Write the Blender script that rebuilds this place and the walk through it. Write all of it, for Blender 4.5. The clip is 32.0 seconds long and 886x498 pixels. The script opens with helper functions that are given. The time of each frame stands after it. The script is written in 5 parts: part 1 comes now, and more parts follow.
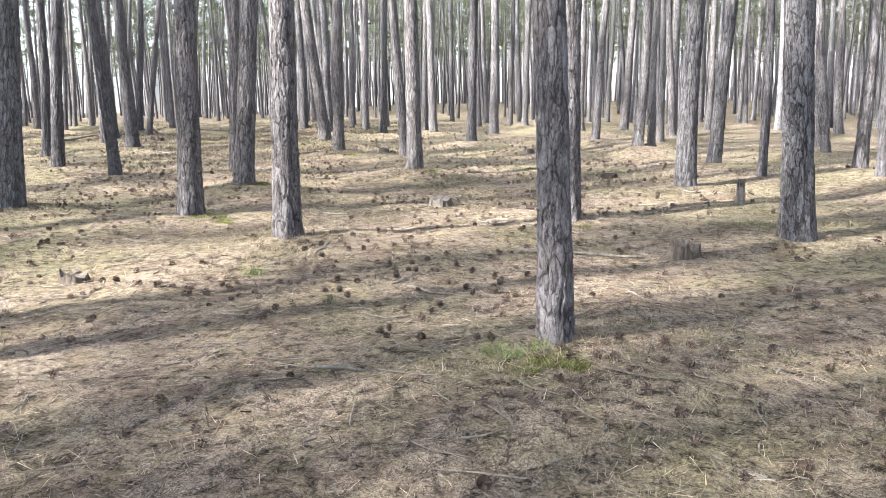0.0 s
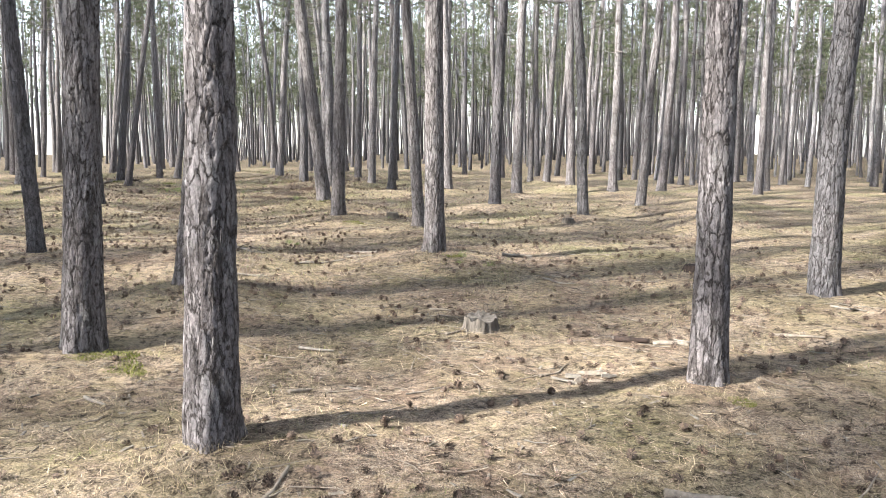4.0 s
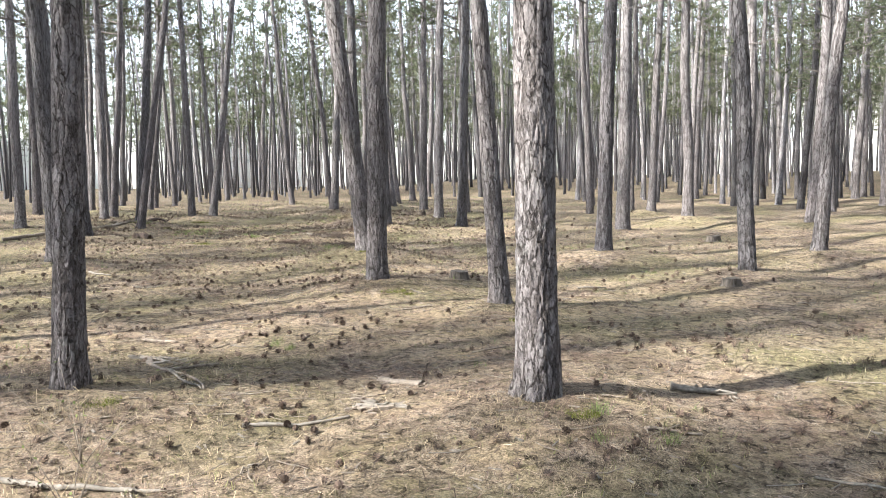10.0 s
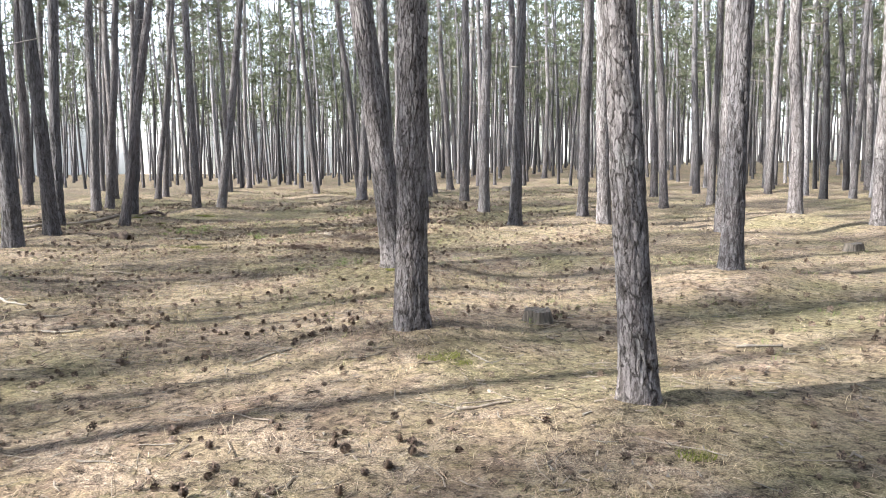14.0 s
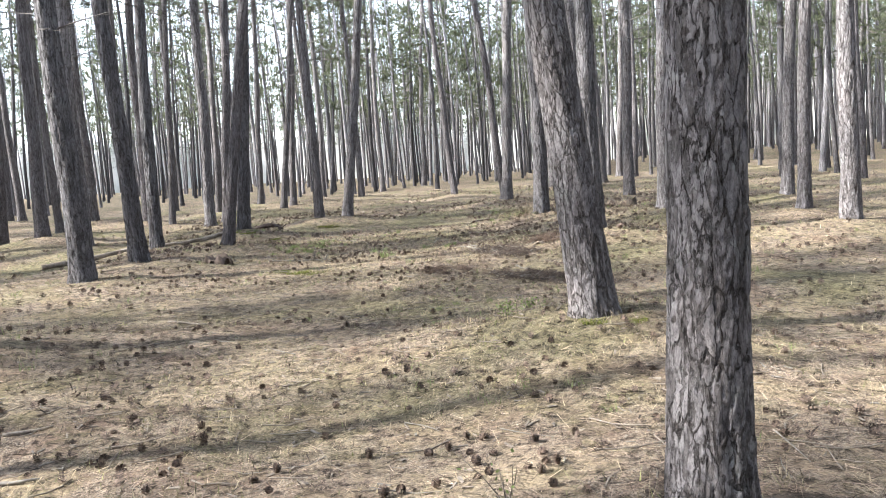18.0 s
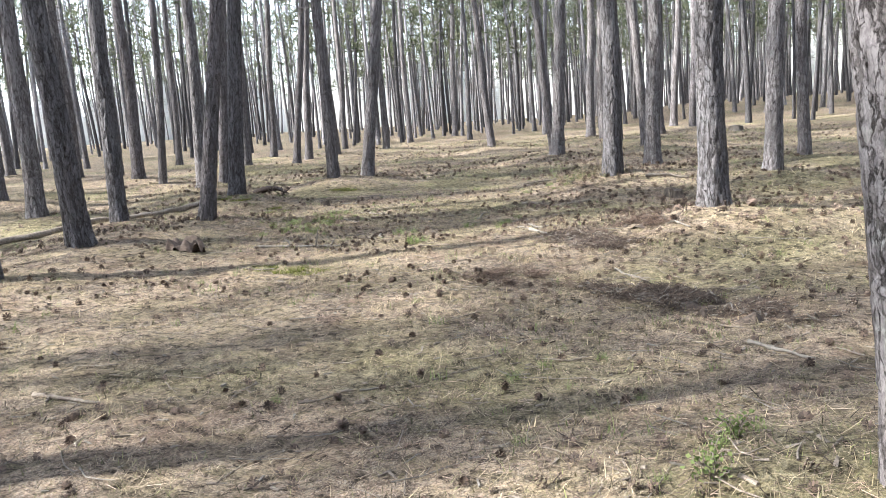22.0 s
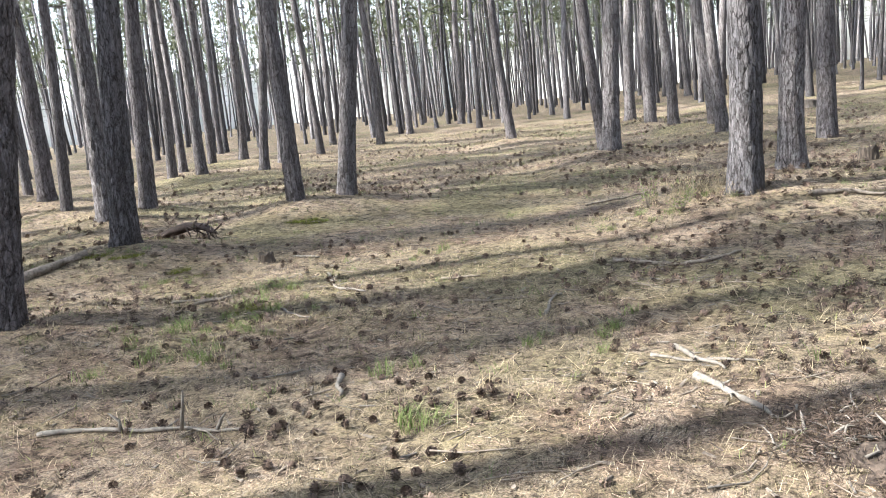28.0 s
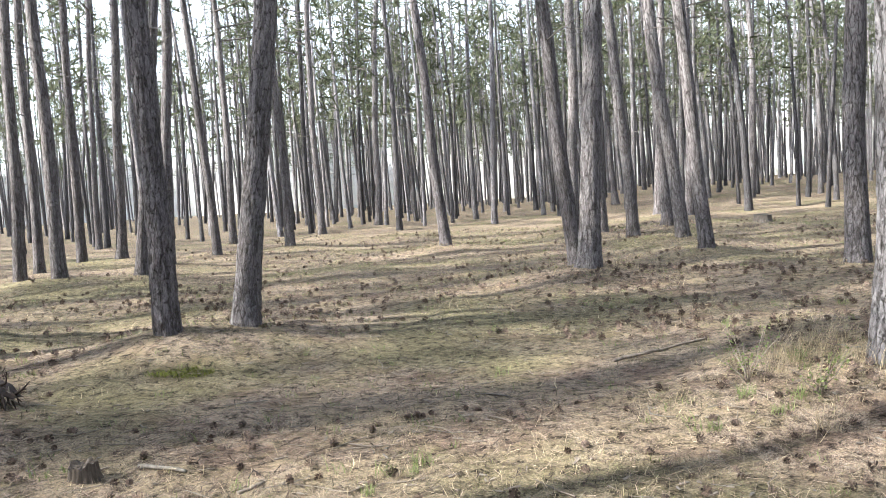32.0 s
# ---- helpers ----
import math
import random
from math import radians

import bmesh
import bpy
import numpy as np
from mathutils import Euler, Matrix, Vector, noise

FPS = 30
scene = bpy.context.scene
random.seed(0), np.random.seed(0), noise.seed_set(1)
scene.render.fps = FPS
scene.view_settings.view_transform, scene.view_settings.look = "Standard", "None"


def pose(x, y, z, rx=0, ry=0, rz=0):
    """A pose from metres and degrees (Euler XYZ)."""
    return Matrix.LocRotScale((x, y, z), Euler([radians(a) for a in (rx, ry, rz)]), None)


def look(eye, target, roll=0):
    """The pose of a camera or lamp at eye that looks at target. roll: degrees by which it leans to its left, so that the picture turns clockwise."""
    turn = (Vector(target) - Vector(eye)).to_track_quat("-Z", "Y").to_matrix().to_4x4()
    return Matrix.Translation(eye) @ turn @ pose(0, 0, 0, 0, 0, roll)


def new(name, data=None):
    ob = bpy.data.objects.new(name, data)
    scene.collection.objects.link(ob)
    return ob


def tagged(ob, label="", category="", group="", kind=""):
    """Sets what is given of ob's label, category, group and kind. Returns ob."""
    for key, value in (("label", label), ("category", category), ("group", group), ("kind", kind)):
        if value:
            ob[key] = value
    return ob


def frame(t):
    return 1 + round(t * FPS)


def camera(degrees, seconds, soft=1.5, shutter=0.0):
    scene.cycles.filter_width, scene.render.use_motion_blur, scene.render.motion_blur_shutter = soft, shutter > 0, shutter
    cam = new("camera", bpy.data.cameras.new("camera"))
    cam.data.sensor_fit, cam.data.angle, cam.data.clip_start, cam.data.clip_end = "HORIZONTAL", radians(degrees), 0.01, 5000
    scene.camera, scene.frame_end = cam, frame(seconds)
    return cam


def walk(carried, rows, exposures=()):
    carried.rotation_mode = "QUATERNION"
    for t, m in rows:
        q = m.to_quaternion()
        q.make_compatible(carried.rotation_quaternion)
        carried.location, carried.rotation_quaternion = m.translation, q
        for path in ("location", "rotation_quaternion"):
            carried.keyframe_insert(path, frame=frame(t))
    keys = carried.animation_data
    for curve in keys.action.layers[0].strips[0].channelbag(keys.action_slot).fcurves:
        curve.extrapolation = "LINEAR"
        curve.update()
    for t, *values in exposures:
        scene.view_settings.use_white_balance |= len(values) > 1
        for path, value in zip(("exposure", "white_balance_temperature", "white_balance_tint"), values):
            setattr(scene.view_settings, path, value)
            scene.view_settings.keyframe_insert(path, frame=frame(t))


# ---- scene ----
cam = camera(58.0, 32.0, 0.8)
PATH = [
    (0, (0.495, 0.31, 1.363), (0.422, 2.274, 0.996), -0.5),
    (0.5, (0.454, 0.805, 1.443), (0.391, 2.783, 1.154), -0.1),
    (1, (0.402, 1.286, 1.402), (0.328, 3.266, 1.129), -1.0),
    (1.5, (0.357, 1.806, 1.458), (0.244, 3.784, 1.188), -0.7),
    (2, (0.291, 2.33, 1.439), (0.19, 4.309, 1.17), -0.3),
    (2.5, (0.256, 2.801, 1.422), (0.157, 4.78, 1.147), -0.7),
    (4.5, (-0.054, 4.641, 1.58), (-0.134, 6.626, 1.354), 1.0),
    (5, (-0.075, 5.122, 1.547), (-0.132, 7.111, 1.343), 0.6),
    (5.5, (-0.04, 5.618, 1.577), (0.067, 7.601, 1.345), -0.5),
    (6, (0.087, 6.121, 1.545), (0.232, 8.101, 1.304), -1.0),
    (6.5, (0.08, 6.634, 1.561), (0.205, 8.62, 1.364), -0.4),
    (7, (0.019, 7.175, 1.583), (0.095, 9.163, 1.377), -0.6),
    (7.5, (-0.007, 7.693, 1.531), (-0.069, 9.679, 1.303), -1.1),
    (8, (-0.079, 8.2, 1.567), (-0.295, 10.177, 1.349), -0.3),
    (8.5, (-0.163, 8.748, 1.612), (-0.383, 10.731, 1.479), 0.2),
    (9, (-0.208, 9.278, 1.569), (-0.432, 11.259, 1.419), -0.6),
    (9.5, (-0.333, 9.773, 1.557), (-0.611, 11.746, 1.389), -0.5),
    (10, (-0.497, 10.248, 1.591), (-0.77, 12.221, 1.402), -0.7),
    (10.5, (-0.61, 10.78, 1.555), (-0.885, 12.752, 1.373), -1.6),
    (11, (-0.724, 11.288, 1.579), (-1.0, 13.26, 1.388), -1.4),
    (11.5, (-0.873, 11.805, 1.599), (-1.136, 13.778, 1.405), -1.4),
    (12, (-0.948, 12.353, 1.562), (-1.206, 14.325, 1.35), -1.6),
    (12.5, (-1.076, 12.881, 1.589), (-1.336, 14.851, 1.362), -1.1),
    (13, (-1.241, 13.436, 1.621), (-1.508, 15.405, 1.392), -0.8),
    (13.5, (-1.345, 14.03, 1.58), (-1.617, 15.998, 1.349), -1.1),
    (14, (-1.477, 14.584, 1.591), (-1.831, 16.54, 1.369), -0.5),
    (14.5, (-1.642, 15.138, 1.627), (-2.017, 17.097, 1.479), -1.0),
    (15, (-1.802, 15.668, 1.576), (-2.191, 17.622, 1.406), -2.3),
    (15.5, (-1.974, 16.144, 1.554), (-2.538, 18.055, 1.375), -2.8),
    (17.5, (-2.746, 18.247, 1.496), (-3.431, 20.116, 1.294), -3.6),
    (18, (-2.941, 18.652, 1.466), (-3.627, 20.518, 1.248), -3.7),
    (18.5, (-3.14, 19.116, 1.477), (-3.85, 20.974, 1.264), -3.1),
    (19, (-3.415, 19.59, 1.472), (-4.175, 21.425, 1.238), -5.1),
    (19.5, (-3.608, 20.036, 1.48), (-4.366, 21.869, 1.227), -6.1),
    (20, (-3.791, 20.503, 1.498), (-4.551, 22.333, 1.225), -6.4),
    (20.5, (-4.054, 20.936, 1.496), (-4.81, 22.765, 1.206), -6.7),
    (21, (-4.218, 21.355, 1.495), (-4.964, 23.184, 1.186), -5.3),
    (21.5, (-4.36, 21.825, 1.524), (-5.112, 23.65, 1.201), -4.2),
    (22, (-4.58, 22.273, 1.478), (-5.329, 24.096, 1.138), -3.7),
    (22.5, (-4.698, 22.747, 1.509), (-5.442, 24.568, 1.147), -4.8),
    (23, (-4.812, 23.256, 1.494), (-5.556, 25.079, 1.141), -4.4),
    (23.5, (-5.007, 23.726, 1.478), (-5.774, 25.543, 1.145), -4.3),
    (24, (-5.172, 24.135, 1.502), (-5.938, 25.953, 1.173), -4.4),
    (24.5, (-5.366, 24.608, 1.52), (-6.136, 26.427, 1.204), -3.7),
    (26.5, (-6.275, 26.438, 1.504), (-7.055, 28.243, 1.139), -4.1),
    (27, (-6.52, 26.881, 1.487), (-7.298, 28.682, 1.1), -4.7),
    (27.5, (-6.723, 27.368, 1.474), (-7.488, 29.173, 1.078), -5.8),
    (28, (-6.959, 27.811, 1.488), (-7.721, 29.621, 1.113), -5.8),
    (28.5, (-7.219, 28.219, 1.486), (-7.982, 30.027, 1.102), -7.4),
    (29, (-7.4, 28.654, 1.496), (-8.106, 30.495, 1.165), -6.8),
    (29.5, (-7.626, 29.084, 1.527), (-8.272, 30.954, 1.238), -5.8),
    (30, (-7.95, 29.488, 1.511), (-8.59, 31.371, 1.297), -5.4),
    (30.5, (-8.17, 29.903, 1.463), (-8.808, 31.784, 1.226), -5.8),
    (31, (-8.36, 30.338, 1.504), (-8.998, 32.219, 1.272), -4.7),
    (31.5, (-8.582, 30.746, 1.455), (-9.213, 32.637, 1.299), -3.5),
    (32, (-8.795, 31.168, 1.459), (-9.321, 33.092, 1.311), -3.3),
]
walk(cam, [(t, look(eye, target, roll)) for t, eye, target, roll in PATH], [(0.0, 3.03, 5860, 8), (5.0, 2.68, 6110, 8), (12.0, 2.67, 6040, 8), (18.0, 2.70, 5890, 8), (24.0, 2.81, 5850, 8), (32.0, 2.69, 5960, 8)])

# ---- light ----
SUN_AZ = math.atan2(-0.53, -0.848)      # where the sun stands, seen from above
SUN_EL = radians(36)
world = bpy.data.worlds.new("sky_world")
scene.world = world
world.use_nodes = True
wn, wl = world.node_tree.nodes, world.node_tree.links
sky = wn.new("ShaderNodeTexSky")
sky.sky_type = 'NISHITA'
sky.sun_disc = False
sky.sun_elevation = SUN_EL
sky.sun_rotation = math.atan2(math.cos(SUN_AZ), math.sin(SUN_AZ))
sky.air_density, sky.dust_density, sky.ozone_density = 1.0, 1.0, 1.5
haze = wn.new("ShaderNodeHueSaturation")       # a hazy, nearly white sky
haze.inputs["Saturation"].default_value = 0.35
wl.new(sky.outputs[0], haze.inputs["Color"])
wl.new(haze.outputs[0], wn["Background"].inputs[0])
wn["Background"].inputs[1].default_value = 0.132
sun = new("sun", bpy.data.lights.new("sun", 'SUN'))
sun.data.energy, sun.data.angle, sun.data.color = 3.9, radians(1.5), (1.0, 0.92, 0.80)
sun.matrix_world = look((0, 0, 30), (-30 * math.cos(SUN_AZ) * math.cos(SUN_EL), -30 * math.sin(SUN_AZ) * math.cos(SUN_EL), 30 - 30 * math.sin(SUN_EL)))


# ---- materials ----
def material(name, rough=0.9, spec=0.25):
    m = bpy.data.materials.new(name)
    m.use_nodes = True
    b = m.node_tree.nodes["Principled BSDF"]
    b.inputs["Roughness"].default_value = rough
    b.inputs["Specular IOR Level"].default_value = spec
    return m, m.node_tree.nodes, m.node_tree.links, b


def ramp(nodes, links, source, stops):
    r = nodes.new("ShaderNodeValToRGB")
    el = r.color_ramp.elements
    while len(el) < len(stops):
        el.new(0.5)
    for e, (pos, col) in zip(el, stops):
        e.position, e.color = pos, (*col, 1)
    links.new(source, r.inputs[0])
    return r.outputs[0]


def noise_tex(nodes, links, coord, scale, detail=4.0, rough=0.6, stretch=None):
    n = nodes.new("ShaderNodeTexNoise")
    n.inputs["Scale"].default_value, n.inputs["Detail"].default_value, n.inputs["Roughness"].default_value = scale, detail, rough
    if stretch:
        mp = nodes.new("ShaderNodeMapping")
        mp.inputs["Scale"].default_value = stretch[:3]
        mp.inputs["Rotation"].default_value = (0, 0, stretch[3] if len(stretch) > 3 else 0)
        links.new(coord, mp.inputs[0])
        coord = mp.outputs[0]
    links.new(coord, n.inputs["Vector"])
    return n.outputs["Fac"]


def mix(nodes, links, fac, a, b, mode='MIX'):
    m = nodes.new("ShaderNodeMix")
    m.data_type, m.blend_type = 'RGBA', mode
    for socket, value in ((m.inputs[0], fac), (m.inputs[6], a), (m.inputs[7], b)):
        if isinstance(value, (int, float)):
            socket.default_value = value
        elif isinstance(value, tuple):
            socket.default_value = (*value, 1)
        else:
            links.new(value, socket)
    return m.outputs[2]


def bump(nodes, links, bsdf, height, strength, distance, after=None):
    b = nodes.new("ShaderNodeBump")
    b.inputs["Strength"].default_value, b.inputs["Distance"].default_value = strength, distance
    links.new(height, b.inputs["Height"])
    if after:
        links.new(after, b.inputs["Normal"])
    links.new(b.outputs[0], bsdf.inputs["Normal"])
    return b.outputs[0]


def bark_material(name, tones):
    """tones: tints from the darkest to the palest stem, differing from stem to stem."""
    m, n, l, b = material(name, 0.92, 0.15)
    tc = n.new("ShaderNodeTexCoord").outputs["Object"]
    plate = n.new("ShaderNodeAttribute")
    plate.attribute_name = "plate"
    info = n.new("ShaderNodeObjectInfo").outputs["Random"]
    grain = noise_tex(n, l, tc, 24, 7, 0.7, (1, 1, 0.4))
    flake = noise_tex(n, l, tc, 75, 4, 0.65, (1, 1, 0.55))
    patch = noise_tex(n, l, tc, 2.3, 3, 0.55, (1, 1, 0.5))
    swirl = n.new("ShaderNodeTexNoise")
    swirl.inputs["Scale"].default_value, swirl.inputs["Detail"].default_value, swirl.inputs["Roughness"].default_value = 21, 6, 0.7
    wavy = n.new("ShaderNodeMix")
    wavy.data_type, wavy.blend_type = 'RGBA', 'LINEAR_LIGHT'
    wavy.inputs[0].default_value = 0.034
    upright = n.new("ShaderNodeMapping")
    upright.inputs["Scale"].default_value = (1, 1, 0.45)
    l.new(tc, upright.inputs[0])
    l.new(upright.outputs[0], swirl.inputs["Vector"]), l.new(tc, wavy.inputs[6]), l.new(swirl.outputs["Color"], wavy.inputs[7])

    def fissures(scale, squash, wide):
        flat = n.new("ShaderNodeMapping")
        flat.inputs["Scale"].default_value = (1, 1, squash)
        v = n.new("ShaderNodeTexVoronoi")
        v.feature = 'DISTANCE_TO_EDGE'
        v.inputs["Scale"].default_value = scale
        l.new(wavy.outputs[2], flat.inputs[0]), l.new(flat.outputs[0], v.inputs["Vector"])
        shift = n.new("ShaderNodeMath")
        shift.operation, shift.inputs[1].default_value, shift.inputs[2].default_value = 'MULTIPLY_ADD', 0.2, -0.095
        l.new(grain, shift.inputs[0])
        total = n.new("ShaderNodeMath")
        total.operation = 'ADD'
        l.new(shift.outputs[0], total.inputs[0]), l.new(v.outputs["Distance"], total.inputs[1])
        return ramp(n, l, total.outputs[0], [(0.0, (0, 0, 0)), (wide, (1, 1, 1))])

    outer = ramp(n, l, grain, [(0.30, (0.082, 0.080, 0.084)), (0.48, (0.142, 0.138, 0.145)), (0.68, (0.205, 0.200, 0.208))])
    warm = ramp(n, l, flake, [(0.35, (0.115, 0.097, 0.093)), (0.65, (0.22, 0.190, 0.183))])
    outer = mix(n, l, ramp(n, l, patch, [(0.46, (0, 0, 0)), (0.64, (0.28, 0.28, 0.28))]), outer, warm)
    lichen = noise_tex(n, l, tc, 5.5, 5, 0.7)
    outer = mix(n, l, ramp(n, l, lichen, [(0.54, (0, 0, 0)), (0.68, (0.5, 0.5, 0.5))]), outer, (0.215, 0.228, 0.222))
    scales = n.new("ShaderNodeTexVoronoi")
    scales.inputs["Scale"].default_value = 38
    flat = n.new("ShaderNodeMapping")
    flat.inputs["Scale"].default_value = (1, 1, 0.42)
    l.new(wavy.outputs[2], flat.inputs[0]), l.new(flat.outputs[0], scales.inputs["Vector"])
    each = n.new("ShaderNodeSeparateColor")
    l.new(scales.outputs["Color"], each.inputs[0])
    outer = mix(n, l, 1.0, outer, ramp(n, l, each.outputs[0], [(0.0, (0.86, 0.85, 0.86)), (0.5, (0.98, 0.97, 0.97)), (1.0, (1.1, 1.09, 1.09))]), 'MULTIPLY')
    outer = mix(n, l, 1.0, outer, ramp(n, l, flake, [(0.34, (0.62, 0.61, 0.61)), (0.54, (1.03, 1.03, 1.03))]), 'MULTIPLY')
    streak = noise_tex(n, l, tc, 34, 5, 0.7, (1, 1, 0.12))
    outer = mix(n, l, 0.55, outer, ramp(n, l, streak, [(0.33, (0.45, 0.44, 0.44)), (0.47, (1.04, 1.04, 1.04))]), 'MULTIPLY')
    small = fissures(44, 0.34, 0.085)
    outer = mix(n, l, 0.45, outer, small, 'MULTIPLY')
    inner = ramp(n, l, flake, [(0.3, (0.017, 0.015, 0.0145)), (0.7, (0.074, 0.066, 0.064))])
    furrow = noise_tex(n, l, wavy.outputs[2], 15, 3, 0.5, (1, 1, 0.11))
    furrow = ramp(n, l, furrow, [(0.45, (1, 1, 1)), (0.482, (0, 0, 0)), (0.507, (0, 0, 0)), (0.54, (1, 1, 1))])
    deep = fissures(19, 0.24, 0.056)
    height = n.new("ShaderNodeSeparateXYZ")
    l.new(tc, height.inputs[0])
    thin = n.new("ShaderNodeMapRange")                # the bark grows thinner, smoother and paler up the stem
    thin.inputs["From Min"].default_value, thin.inputs["From Max"].default_value, thin.inputs["To Max"].default_value = 0.8, 6.0, 0.4
    l.new(height.outputs[2], thin.inputs["Value"])
    smooth_bark = mix(n, l, 1.0, (0.32, 0.313, 0.322), ramp(n, l, streak, [(0.30, (0.55, 0.54, 0.54)), (0.50, (1, 1, 1))]), 'MULTIPLY')
    outer = mix(n, l, thin.outputs[0], outer, smooth_bark)
    young = n.new("ShaderNodeAttribute")              # slender stems carry shallower cracks
    young.attribute_name = "young"
    even = young.outputs["Fac"]
    col = mix(n, l, mix(n, l, even, mix(n, l, 0.95, (1, 1, 1), deep), mix(n, l, 0.4, (1, 1, 1), deep)), inner, outer)
    col = mix(n, l, mix(n, l, even, mix(n, l, 0.65, (1, 1, 1), furrow), mix(n, l, 0.22, (1, 1, 1), furrow)), inner, col)
    col = mix(n, l, ramp(n, l, plate.outputs["Fac"], [(0.01, (0.25, 0.25, 0.25)), (0.19, (1, 1, 1))]), inner, col)
    knots = n.new("ShaderNodeTexVoronoi")
    knots.inputs["Scale"].default_value = 5.0
    l.new(wavy.outputs[2], knots.inputs["Vector"])
    col = mix(n, l, ramp(n, l, knots.outputs["Distance"], [(0.055, (1, 1, 1)), (0.085, (0, 0, 0))]), col, inner)
    island = n.new("ShaderNodeNewGeometry").outputs["Random Per Island"]
    col = mix(n, l, 1.0, col, ramp(n, l, island, tones), 'MULTIPLY')
    tone = ramp(n, l, info, [(0, (0.86, 0.84, 0.85)), (0.5, (0.97, 0.96, 0.955)), (1, (1.08, 1.07, 1.06))])
    l.new(mix(n, l, 1.0, col, tone, 'MULTIPLY'), b.inputs["Base Color"])
    first = bump(n, l, b, grain, 0.5, 0.005)
    second = bump(n, l, b, each.outputs[0], 0.35, 0.003, first)
    third = bump(n, l, b, deep, 1.0, 0.010, second)
    fourth = bump(n, l, b, furrow, 0.8, 0.008, third)
    bump(n, l, b, flake, 0.9, 0.004, fourth)
    return m


def litter_ground_material():
    m, n, l, b = material("needle_litter_ground", 0.95, 0.1)
    tc = n.new("ShaderNodeTexCoord").outputs["Object"]
    swirl = n.new("ShaderNodeTexNoise")
    swirl.inputs["Scale"].default_value, swirl.inputs["Detail"].default_value = 7.0, 3.0
    l.new(tc, swirl.inputs["Vector"])
    bent = n.new("ShaderNodeMix")
    bent.data_type, bent.blend_type = 'RGBA', 'LINEAR_LIGHT'
    bent.inputs[0].default_value = 0.09
    l.new(tc, bent.inputs[6]), l.new(swirl.outputs["Color"], bent.inputs[7])
    tw = bent.outputs[2]
    wide = noise_tex(n, l, tc, 0.33, 4, 0.6)
    mid = noise_tex(n, l, tc, 2.2, 5, 0.6)
    fine = noise_tex(n, l, tc, 70, 6, 0.75)
    clump = noise_tex(n, l, tw, 11, 8, 0.8)
    strands_a = noise_tex(n, l, tw, 190, 2, 0.5, (1, 0.07, 1, 0.5))
    strands_b = noise_tex(n, l, tw, 190, 2, 0.5, (0.07, 1, 1, 0.9))
    strands_c = noise_tex(n, l, tw, 170, 2, 0.5, (1, 0.07, 1, -0.6))
    col = ramp(n, l, fine, [(0.3, (0.03, 0.023, 0.019)), (0.48, (0.12, 0.094, 0.076)), (0.66, (0.34, 0.275, 0.212))])
    for tex, light in ((strands_a, (0.345, 0.293, 0.232)), (strands_b, (0.26, 0.20, 0.15)), (strands_c, (0.36, 0.325, 0.28))):
        col = mix(n, l, ramp(n, l, tex, [(0.57, (0, 0, 0)), (0.64, (0.85, 0.85, 0.85))]), col, light)
    rust = ramp(n, l, strands_b, [(0.38, (0.055, 0.038, 0.031)), (0.62, (0.20, 0.147, 0.115))])
    col = mix(n, l, ramp(n, l, mid, [(0.46, (0, 0, 0)), (0.58, (0.85, 0.85, 0.85))]), col, rust)
    grassy = ramp(n, l, fine, [(0.36, (0.075, 0.062, 0.038)), (0.62, (0.37, 0.312, 0.225))])
    tufty = noise_tex(n, l, tw, 1.1, 6, 0.7)
    col = mix(n, l, ramp(n, l, tufty, [(0.48, (0, 0, 0)), (0.60, (0.75, 0.75, 0.75))]), col, grassy)
    olive = ramp(n, l, fine, [(0.36, (0.04, 0.044, 0.021)), (0.64, (0.20, 0.19, 0.105))])
    col = mix(n, l, ramp(n, l, wide, [(0.48, (0, 0, 0)), (0.62, (0.62, 0.62, 0.62))]), col, olive)
    tuffs = noise_tex(n, l, tw, 4.2, 7, 0.75)
    col = mix(n, l, ramp(n, l, tuffs, [(0.53, (0, 0, 0)), (0.62, (0.7, 0.7, 0.7))]), col, ramp(n, l, fine, [(0.36, (0.03, 0.028, 0.016)), (0.64, (0.21, 0.185, 0.11))]))
    dark = ramp(n, l, clump, [(0.38, (0.10, 0.092, 0.09)), (0.50, (0.9, 0.9, 0.9)), (0.64, (1.35, 1.32, 1.25))])
    col = mix(n, l, 1.0, col, dark, 'MULTIPLY')
    col = mix(n, l, 1.0, col, (1.0, 0.965, 0.92), 'MULTIPLY')
    l.new(col, b.inputs["Base Color"])
    first = bump(n, l, b, strands_a, 0.5, 0.006)
    second = bump(n, l, b, strands_b, 0.5, 0.006, first)
    third = bump(n, l, b, clump, 0.7, 0.018, second)
    bump(n, l, b, tuffs, 0.8, 0.05, third)
    return m


